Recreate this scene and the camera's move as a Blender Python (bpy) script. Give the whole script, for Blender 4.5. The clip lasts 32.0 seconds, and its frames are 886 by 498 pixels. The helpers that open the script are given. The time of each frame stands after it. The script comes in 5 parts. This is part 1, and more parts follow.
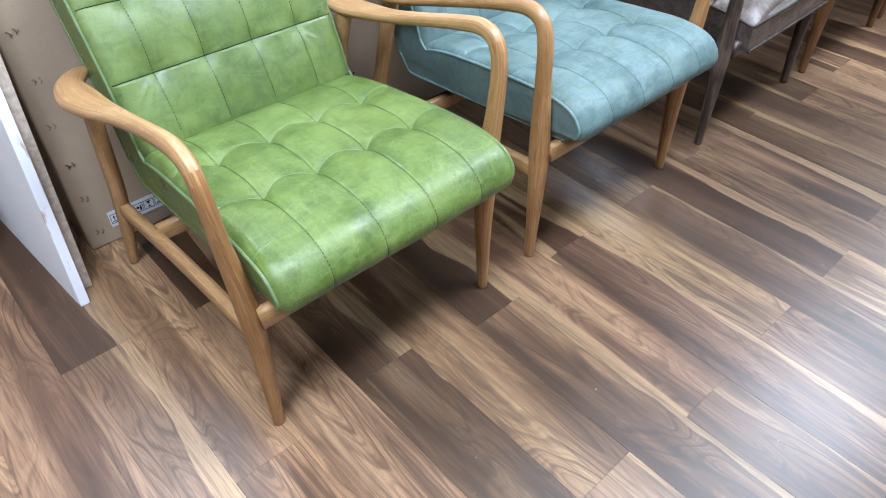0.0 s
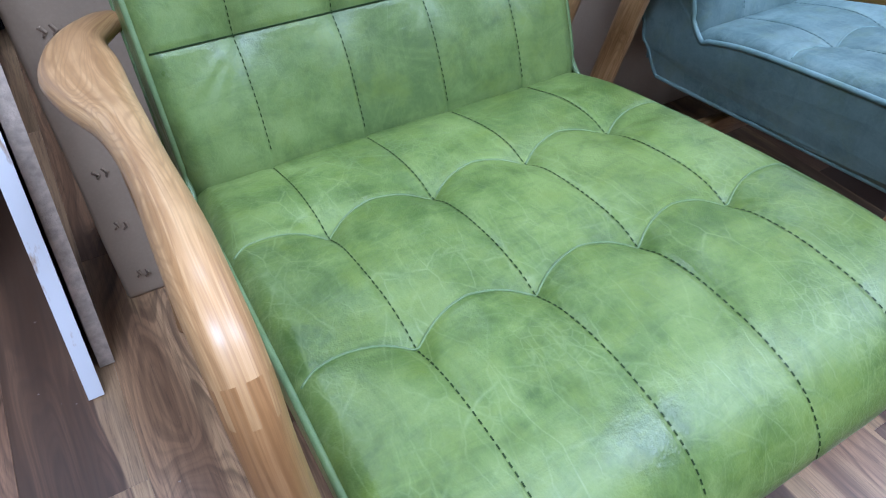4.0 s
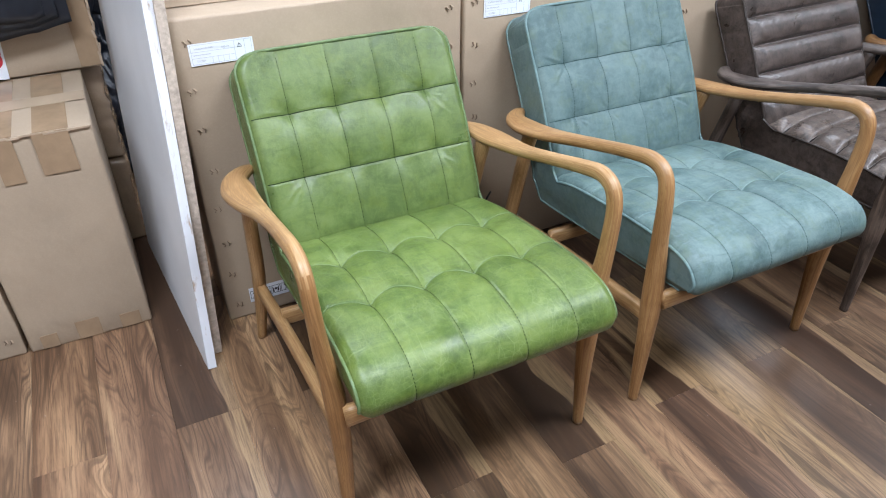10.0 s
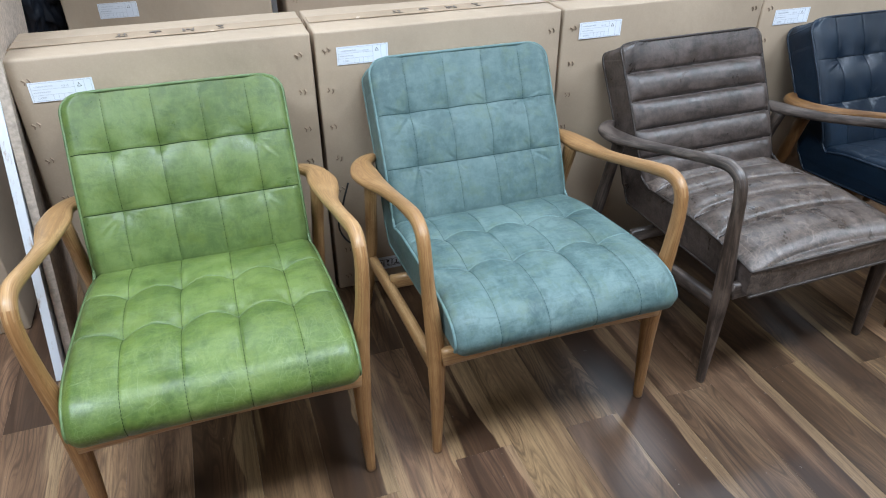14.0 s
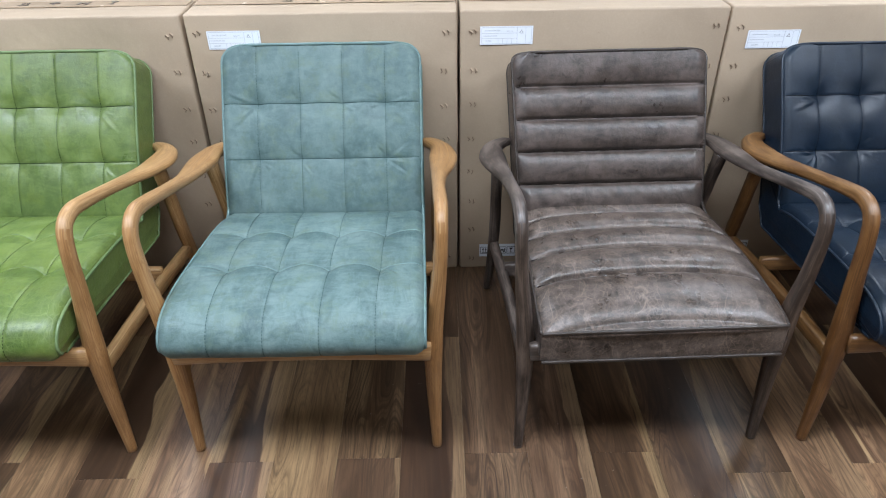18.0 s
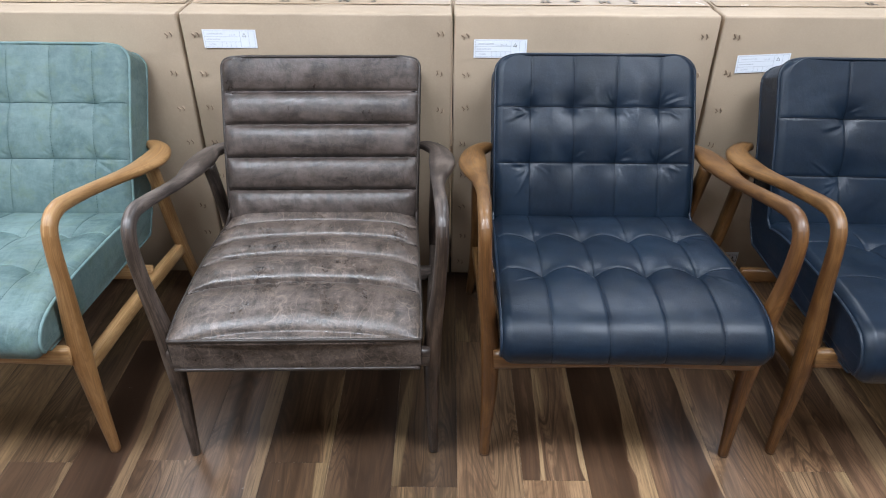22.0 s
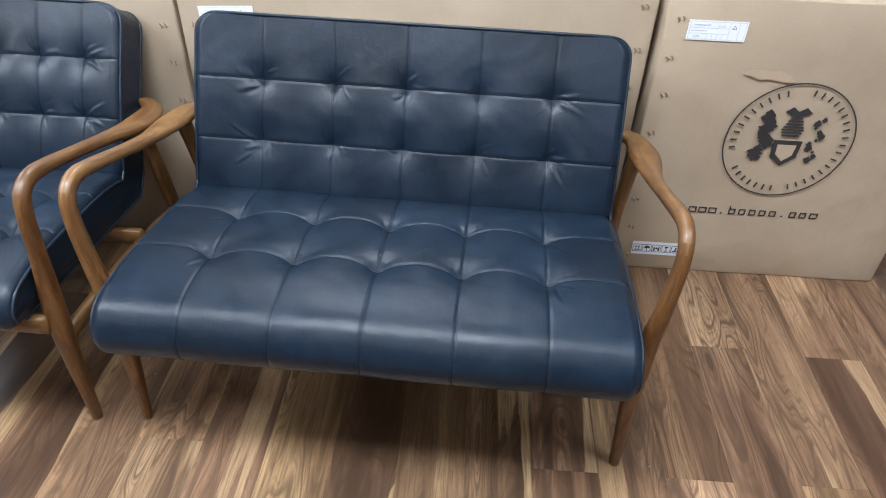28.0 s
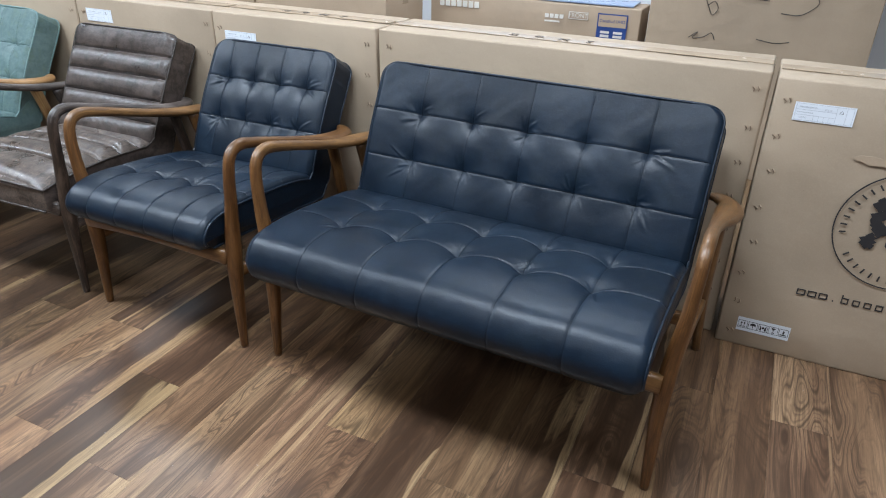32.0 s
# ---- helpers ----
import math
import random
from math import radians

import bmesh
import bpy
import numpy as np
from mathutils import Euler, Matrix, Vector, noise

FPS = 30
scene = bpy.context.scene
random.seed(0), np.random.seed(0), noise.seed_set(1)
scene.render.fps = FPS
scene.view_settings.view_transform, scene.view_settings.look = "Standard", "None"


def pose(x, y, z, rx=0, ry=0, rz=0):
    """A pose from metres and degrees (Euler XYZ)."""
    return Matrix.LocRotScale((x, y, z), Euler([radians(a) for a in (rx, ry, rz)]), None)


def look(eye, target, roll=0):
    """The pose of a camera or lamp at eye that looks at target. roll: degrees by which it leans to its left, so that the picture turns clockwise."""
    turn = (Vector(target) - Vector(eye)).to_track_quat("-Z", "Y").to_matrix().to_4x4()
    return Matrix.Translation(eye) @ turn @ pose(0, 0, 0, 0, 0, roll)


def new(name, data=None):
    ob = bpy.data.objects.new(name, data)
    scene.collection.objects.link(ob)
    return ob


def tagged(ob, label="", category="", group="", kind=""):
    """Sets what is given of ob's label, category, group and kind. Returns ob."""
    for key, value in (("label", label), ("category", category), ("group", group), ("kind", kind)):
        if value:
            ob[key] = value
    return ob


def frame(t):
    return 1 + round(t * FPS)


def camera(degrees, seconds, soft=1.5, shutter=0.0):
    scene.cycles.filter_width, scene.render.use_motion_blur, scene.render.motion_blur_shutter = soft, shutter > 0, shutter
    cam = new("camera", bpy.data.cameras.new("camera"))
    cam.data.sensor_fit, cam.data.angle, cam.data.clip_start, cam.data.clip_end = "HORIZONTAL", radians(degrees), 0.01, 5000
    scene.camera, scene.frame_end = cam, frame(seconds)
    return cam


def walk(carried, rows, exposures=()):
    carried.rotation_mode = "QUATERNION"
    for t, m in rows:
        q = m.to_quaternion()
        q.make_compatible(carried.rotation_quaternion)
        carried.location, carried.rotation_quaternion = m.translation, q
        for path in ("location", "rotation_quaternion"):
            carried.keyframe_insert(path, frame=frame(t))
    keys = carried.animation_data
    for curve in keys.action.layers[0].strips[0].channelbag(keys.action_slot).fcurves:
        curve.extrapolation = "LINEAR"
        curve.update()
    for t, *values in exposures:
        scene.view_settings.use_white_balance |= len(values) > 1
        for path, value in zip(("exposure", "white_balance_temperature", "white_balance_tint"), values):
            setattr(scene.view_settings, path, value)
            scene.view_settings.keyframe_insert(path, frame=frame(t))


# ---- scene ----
cam = camera(66.0, 32.0, soft=1.1)
PATH = [
    (0, (-1.605, -1.54, 1.205), (-0.606, -0.463, -0.152), 0.9),
    (0.5, (-1.493, -1.407, 1.12), (-0.679, -0.325, -0.353), -0.1),
    (1, (-1.433, -1.285, 1.042), (-0.803, -0.265, -0.559), 0.1),
    (1.5, (-1.41, -1.163, 0.934), (-0.854, -0.232, -0.747), 1.0),
    (2, (-1.388, -1.061, 0.845), (-0.841, -0.161, -0.855), 1.3),
    (2.5, (-1.364, -0.987, 0.81), (-0.807, -0.087, -0.887), 1.5),
    (3, (-1.358, -0.938, 0.813), (-0.754, 0.027, -0.831), 1.5),
    (3.5, (-1.35, -0.913, 0.844), (-0.664, 0.187, -0.679), 1.2),
    (4, (-1.353, -0.913, 0.867), (-0.592, 0.307, -0.523), 1.3),
    (4.5, (-1.368, -0.913, 0.893), (-0.533, 0.398, -0.365), 2.6),
    (6.5, (-1.392, -0.948, 0.88), (-0.553, 0.729, 0.183), -0.1),
    (7, (-1.411, -1.025, 0.924), (-0.604, 0.676, 0.247), -0.3),
    (7.5, (-1.427, -1.132, 1.005), (-0.635, 0.558, 0.286), -0.3),
    (8, (-1.439, -1.204, 1.081), (-0.661, 0.45, 0.268), -0.2),
    (8.5, (-1.464, -1.296, 1.143), (-0.716, 0.319, 0.23), -0.5),
    (9, (-1.539, -1.388, 1.23), (-0.806, 0.152, 0.185), -0.2),
    (9.5, (-1.557, -1.491, 1.266), (-0.809, -0.005, 0.156), 0.0),
    (10, (-1.534, -1.6, 1.275), (-0.786, -0.13, 0.143), 0.1),
    (10.5, (-1.446, -1.704, 1.288), (-0.759, -0.212, 0.147), -0.1),
    (11, (-1.407, -1.767, 1.316), (-0.763, -0.247, 0.186), -0.2),
    (11.5, (-1.397, -1.807, 1.369), (-0.781, -0.275, 0.24), -0.2),
    (12, (-1.43, -1.847, 1.375), (-0.813, -0.31, 0.253), -0.1),
    (12.5, (-1.375, -1.897, 1.373), (-0.756, -0.358, 0.255), 0.1),
    (13, (-1.228, -1.961, 1.374), (-0.642, -0.399, 0.27), -0.1),
    (13.5, (-1.089, -1.943, 1.376), (-0.522, -0.373, 0.274), 0.0),
    (14, (-0.93, -1.844, 1.356), (-0.381, -0.261, 0.264), -0.0),
    (14.5, (-0.796, -1.781, 1.318), (-0.249, -0.194, 0.23), 0.2),
    (16.5, (-0.355, -1.814, 1.31), (-0.257, -0.152, 0.201), -1.1),
    (17, (-0.25, -1.82, 1.324), (-0.171, -0.162, 0.209), -0.9),
    (17.5, (-0.086, -1.833, 1.32), (-0.043, -0.171, 0.208), -1.0),
    (18, (0.034, -1.877, 1.329), (0.038, -0.212, 0.221), -0.9),
    (18.5, (0.094, -1.904, 1.335), (0.079, -0.234, 0.235), -0.7),
    (19, (0.173, -1.888, 1.334), (0.162, -0.222, 0.228), -0.5),
    (19.5, (0.291, -1.851, 1.343), (0.283, -0.189, 0.231), -0.3),
    (20, (0.387, -1.825, 1.339), (0.392, -0.158, 0.235), -0.2),
    (20.5, (0.506, -1.813, 1.322), (0.512, -0.141, 0.224), -0.2),
    (21, (0.638, -1.842, 1.327), (0.633, -0.173, 0.224), -0.0),
    (21.5, (0.742, -1.866, 1.328), (0.726, -0.198, 0.225), 0.1),
    (22, (0.813, -1.857, 1.327), (0.806, -0.188, 0.224), 0.3),
    (22.5, (0.919, -1.828, 1.316), (0.936, -0.158, 0.216), 0.5),
    (23, (1.07, -1.783, 1.307), (1.107, -0.115, 0.203), 0.5),
    (23.5, (1.196, -1.751, 1.304), (1.263, -0.086, 0.197), 0.6),
    (24, (1.365, -1.763, 1.292), (1.488, -0.104, 0.182), 1.2),
    (24.5, (1.538, -1.795, 1.306), (1.66, -0.144, 0.184), 1.0),
    (25, (1.659, -1.768, 1.295), (1.795, -0.125, 0.163), 1.3),
    (25.5, (1.798, -1.684, 1.283), (1.948, -0.048, 0.143), 1.5),
    (26, (1.924, -1.629, 1.257), (2.088, -0.021, 0.08), 1.8),
    (26.5, (2.055, -1.638, 1.251), (2.233, -0.054, 0.043), 2.2),
    (28.5, (2.46, -1.763, 1.381), (2.225, -0.208, 0.146), 2.1),
    (29, (2.596, -1.769, 1.393), (2.163, -0.262, 0.151), 1.8),
    (29.5, (2.67, -1.83, 1.405), (2.081, -0.37, 0.171), 1.4),
    (30, (2.699, -1.921, 1.411), (2.035, -0.453, 0.227), 1.3),
    (30.5, (2.742, -2.0, 1.383), (2.032, -0.495, 0.273), 1.3),
    (31, (2.757, -2.034, 1.366), (2.019, -0.486, 0.338), 1.2),
    (31.5, (2.753, -2.052, 1.302), (2.005, -0.464, 0.343), 1.2),
    (32, (2.77, -2.061, 1.27), (2.028, -0.455, 0.335), 1.2),
]
LIGHT_METER = [(0, 0.24, 5900, 11), (1, 0.12, 5850, 10), (2, 0.05, 5500, 7), (3, -0.03, 4950, 8), (4, -0.18, 5150, 16), (5.5, -0.2, 6200, 14), (7, -0.52, 6550, 15), (9, -0.42, 6500, 14), (10, -0.1, 6250, 12), (11, -0.06, 6200, 12), (13, -0.06, 5900, 9), (14, -0.28, 6000, 7), (17, -0.24, 6200, 10), (20, -0.24, 6350, 10), (23, -0.12, 6350, 11), (25, 0.1, 6450, 11), (26, 0.32, 6600, 13), (29, 0.30, 6150, 8), (30, 0.30, 6000, 8), (31, -0.02, 6150, 7), (32, -0.18, 6150, 7)]
walk(cam, [(t, look(eye, target, roll)) for t, eye, target, roll in PATH], LIGHT_METER)

# ---- world and light ----
world = bpy.data.worlds.new("world")
world.use_nodes = True
scene.world = world
world.node_tree.nodes["Background"].inputs[0].default_value = (0.9, 0.95, 1.0, 1)
world.node_tree.nodes["Background"].inputs[1].default_value = 0.25

ROOM = (-3.6, 5.2, -5.2, 1.95, 2.75)   # x0, x1, y0, y1, height
PANELS = [(-2.1, -1.35), (-0.1, -1.35), (1.9, -1.35), (3.9, -1.35), (-2.1, -3.4), (-0.1, -3.4), (1.9, -3.4), (3.9, -3.4), (-1.1, 0.9), (1.9, 0.9)]
for lx, ly in PANELS:
    lamp = bpy.data.lights.new("panel_lamp", "AREA")
    lamp.shape, lamp.size, lamp.size_y = "RECTANGLE", 1.15, 0.56
    lamp.energy = (92 if lx < -1 else 72 if lx < 3 else 34) if -2 < ly < 0 else (34 if ly > 0 else 11)
    lamp.color = (0.90, 1.0, 1.13)
    ob = new("panel_lamp", lamp)
    ob.matrix_world = pose(lx, ly, ROOM[4] - 0.035)


# ---- materials ----
def nodes_of(name):
    m = bpy.data.materials.new(name)
    m.use_nodes = True
    nt = m.node_tree
    return m, nt, nt.nodes["Principled BSDF"]


def add(nt, kind, **values):
    n = nt.nodes.new(kind)
    for k, v in values.items():
        setattr(n, k, v)
    return n


def link(nt, a, b):
    nt.links.new(a, b)


def coords(nt, scale=(1, 1, 1), source="Object", random_shift=False):
    tc = add(nt, "ShaderNodeTexCoord")
    mp = add(nt, "ShaderNodeMapping")
    mp.inputs["Scale"].default_value = scale
    src = tc.outputs[source]
    if random_shift:
        oi = add(nt, "ShaderNodeObjectInfo")
        mul = add(nt, "ShaderNodeVectorMath", operation="SCALE")
        mul.inputs[0].default_value = (37.0, 61.0, 23.0)
        link(nt, oi.outputs["Random"], mul.inputs["Scale"])
        ad = add(nt, "ShaderNodeVectorMath", operation="ADD")
        link(nt, src, ad.inputs[0]), link(nt, mul.outputs[0], ad.inputs[1])
        src = ad.outputs[0]
    link(nt, src, mp.inputs["Vector"])
    return mp.outputs["Vector"]


def noise_at(nt, vec, scale, detail=4, rough=0.55, distortion=0.0):
    n = add(nt, "ShaderNodeTexNoise")
    n.inputs["Scale"].default_value, n.inputs["Detail"].default_value = scale, detail
    n.inputs["Roughness"].default_value, n.inputs["Distortion"].default_value = rough, distortion
    link(nt, vec, n.inputs["Vector"])
    return n.outputs["Fac"]


def ramp(nt, fac, stops):
    r = add(nt, "ShaderNodeValToRGB")
    el = r.color_ramp.elements
    while len(el) < len(stops):
        el.new(0.5)
    for e, (p, c) in zip(el, stops):
        e.position = p
        e.color = (*c, 1) if len(c) == 3 else c
    link(nt, fac, r.inputs["Fac"])
    return r.outputs["Color"]


def mixed(nt, fac, a, b, blend="MIX"):
    n = add(nt, "ShaderNodeMix", data_type="RGBA", blend_type=blend)
    for sock, v in ((n.inputs["Factor"], fac), (n.inputs["A"], a), (n.inputs["B"], b)):
        if isinstance(v, (int, float)):
            sock.default_value = v
        elif isinstance(v, tuple):
            sock.default_value = (*v, 1) if len(v) == 3 else v
        else:
            link(nt, v, sock)
    return n.outputs["Result"]


def mapped(nt, fac, a, b, c=0.0, d=1.0):
    n = add(nt, "ShaderNodeMapRange")
    for k, v in zip(("From Min", "From Max", "To Min", "To Max"), (a, b, c, d)):
        n.inputs[k].default_value = v
    link(nt, fac, n.inputs["Value"])
    return n.outputs["Result"]


def bumped(nt, bsdf, height, strength, distance, before=None):
    b = add(nt, "ShaderNodeBump")
    b.inputs["Strength"].default_value, b.inputs["Distance"].default_value = strength, distance
    link(nt, height, b.inputs["Height"])
    if before is not None:
        link(nt, before, b.inputs["Normal"])
    link(nt, b.outputs["Normal"], bsdf.inputs["Normal"])
    return b.outputs["Normal"]


def mixed_rgb(a, b, f):
    return tuple(p + (q - p) * f for p, q in zip(a, b))


def leather(name, dark, mid, light, veins, rough, vein_colour=None, patch=5.0, spec=0.42, mottle=0.30, rub=0.0, grain=0.50):
    """Aniline hide: soft clouds, panels cut from different skins, and pale pull-up lines at three sizes."""
    m, nt, b = nodes_of(name)
    v = coords(nt)
    big = noise_at(nt, v, patch, 4, 0.55, 0.3)
    small = noise_at(nt, v, 60, 6, 0.7)
    col = ramp(nt, big, [(0.30, mixed_rgb(dark, mid, 0.45)), (0.5, mid), (0.72, mixed_rgb(mid, light, 0.75))])
    col = mixed(nt, mapped(nt, small, 0.40, 0.74, 0.0, 0.45), col, light)
    cloud = noise_at(nt, v, 12, 6, 0.68, 0.5)
    col = mixed(nt, mapped(nt, cloud, 0.51, 0.38, 0.0, mottle * 1.5), col, dark)
    col = mixed(nt, mapped(nt, cloud, 0.52, 0.66, 0.0, mottle * 1.6), col, light)
    tint = add(nt, "ShaderNodeAttribute", attribute_name="panel")
    col = mixed(nt, mapped(nt, tint.outputs["Fac"], 0.45, 1.0, 0.0, 0.46), col, dark)
    col = mixed(nt, mapped(nt, tint.outputs["Fac"], 0.45, 0.0, 0.0, 0.28), col, light)
    for sx, sy, turn in ((1.0, 0.34, 25), (0.34, 1.0, -15)):
        mp = add(nt, "ShaderNodeMapping")
        mp.inputs["Scale"].default_value, mp.inputs["Rotation"].default_value = (sx, sy, 0.7), (0, 0, radians(turn))
        link(nt, v, mp.inputs["Vector"])
        brush = noise_at(nt, mp.outputs[0], 34, 7, 0.74, 0.8)
        col = mixed(nt, mapped(nt, brush, 0.50, 0.66, 0.0, mottle * 1.1), col, light)
        col = mixed(nt, mapped(nt, brush, 0.48, 0.34, 0.0, mottle * 1.1), col, dark)
    hue = noise_at(nt, v, 21, 5, 0.7, 0.3)
    col = mixed(nt, mapped(nt, hue, 0.50, 0.66, 0.0, 0.40), col, tuple(c * k for c, k in zip(mid, (1.25, 1.08, 0.70))))
    crack = None
    for scale, stretch, turn, thin, share, seed in ((9, 2.6, 35, 0.010, 0.9, 3.0), (11, 3.0, -50, 0.011, 0.8, 7.0), (30, 2.2, 75, 0.030, 0.75, 11.0), (36, 2.0, 10, 0.032, 0.7, 17.0), (110, 1.4, 40, 0.09, 0.55, 23.0)):
        warp = add(nt, "ShaderNodeTexNoise")
        warp.inputs["Scale"].default_value, warp.inputs["Detail"].default_value = scale * 1.3, 3
        link(nt, v, warp.inputs["Vector"])
        wv = add(nt, "ShaderNodeVectorMath", operation="MULTIPLY_ADD")
        link(nt, warp.outputs["Color"], wv.inputs[0])
        wv.inputs[1].default_value = [0.32 / scale] * 3
        link(nt, v, wv.inputs[2])
        mp = add(nt, "ShaderNodeMapping")
        mp.inputs["Rotation"].default_value = (radians(turn * 0.4), 0, radians(turn))
        mp.inputs["Scale"].default_value = (1, 1 / stretch, 0.8)
        mp.inputs["Location"].default_value = (seed, seed * 2, seed * 3)
        link(nt, wv.outputs[0], mp.inputs["Vector"])
        vor = add(nt, "ShaderNodeTexVoronoi", feature="DISTANCE_TO_EDGE")
        vor.inputs["Scale"].default_value = scale
        link(nt, mp.outputs[0], vor.inputs["Vector"])
        line = mapped(nt, vor.outputs["Distance"], 0.0, thin, share, 0.0)
        keep = add(nt, "ShaderNodeMath", operation="MULTIPLY")
        link(nt, line, keep.inputs[0])
        link(nt, mapped(nt, noise_at(nt, mp.outputs[0], 16, 5, 0.65), 0.44, 0.66), keep.inputs[1])
        if crack is None:
            crack = keep.outputs[0]
        else:
            mx = add(nt, "ShaderNodeMath", operation="MAXIMUM")
            link(nt, crack, mx.inputs[0]), link(nt, keep.outputs[0], mx.inputs[1])
            crack = mx.outputs[0]
    mul2 = add(nt, "ShaderNodeMath", operation="MULTIPLY")
    link(nt, crack, mul2.inputs[0])
    mul2.inputs[1].default_value = veins
    col = mixed(nt, mul2.outputs[0], col, vein_colour or light)
    if rub:
        worn = noise_at(nt, v, 42, 8, 0.78, 1.2)
        col = mixed(nt, mapped(nt, worn, 0.53, 0.66, 0.0, rub), col, vein_colour or light)
        col = mixed(nt, mapped(nt, noise_at(nt, v, 30, 7, 0.75, 0.8), 0.50, 0.36, 0.0, rub), col, dark)
    link(nt, col, b.inputs["Base Color"])
    link(nt, mapped(nt, noise_at(nt, v, 12, 5, 0.6, 0.4), 0.34, 0.68, rough - 0.2 * grain, rough + 0.26 * grain), b.inputs["Roughness"])
    b.inputs["Specular IOR Level"].default_value = spec
    cells = add(nt, "ShaderNodeTexVoronoi", feature="F1")
    cells.inputs["Scale"].default_value = 520
    link(nt, v, cells.inputs["Vector"])
    n1 = bumped(nt, b, cells.outputs["Distance"], 0.14, 0.0008)
    n2 = bumped(nt, b, noise_at(nt, v, 75, 6, 0.68), grain, 0.0020, n1)
    bumped(nt, b, crack, 0.16, -0.0007, n2)
    return m


def wood(name, dark, mid, light, rough=0.32, along=4.0, across=330.0, coat=0.0, blotches=0.40):
    m, nt, b = nodes_of(name)
    v = coords(nt, (along, across, 1), "UV", random_shift=True)
    grain = noise_at(nt, v, 1.0, 5, 0.6, 0.5)
    v2 = coords(nt, (along * 0.9, across * 0.12, 1), "UV", random_shift=True)
    wide = noise_at(nt, v2, 1.0, 1.5, 0.4, 0.5)
    wave = add(nt, "ShaderNodeMath", operation="SINE")
    sc = add(nt, "ShaderNodeMath", operation="MULTIPLY")
    link(nt, wide, sc.inputs[0])
    sc.inputs[1].default_value = 120
    link(nt, sc.outputs[0], wave.inputs[0])
    col = ramp(nt, grain, [(0.26, dark), (0.5, mid), (0.74, light)])
    col = mixed(nt, mapped(nt, wave.outputs[0], 0.1, 1.0, 0.0, 0.36), col, tuple(c * 0.85 for c in dark))
    blotch = noise_at(nt, coords(nt, (11, 40, 1), "UV", random_shift=True), 1.0, 4, 0.6, 0.5)
    col = mixed(nt, mapped(nt, blotch, 0.50, 0.62, 0.0, blotches), col, dark)
    col = mixed(nt, mapped(nt, blotch, 0.48, 0.36, 0.0, blotches * 0.8), col, light)
    oi = add(nt, "ShaderNodeObjectInfo")
    tone = ramp(nt, oi.outputs["Random"], [(0.0, (0.80, 0.74, 0.68)), (0.5, (1.0, 1.0, 1.0)), (1.0, (1.12, 1.14, 1.16))])
    col = mixed(nt, 1.0, col, tone, "MULTIPLY")
    col = mixed(nt, 1.0, col, oi.outputs["Color"], "MULTIPLY")
    link(nt, col, b.inputs["Base Color"])
    link(nt, mapped(nt, grain, 0.3, 0.7, rough, rough + 0.15), b.inputs["Roughness"])
    b.inputs["Coat Weight"].default_value = coat
    b.inputs["Coat Roughness"].default_value = 0.22
    bumped(nt, b, grain, 0.16, 0.0008)
    return m


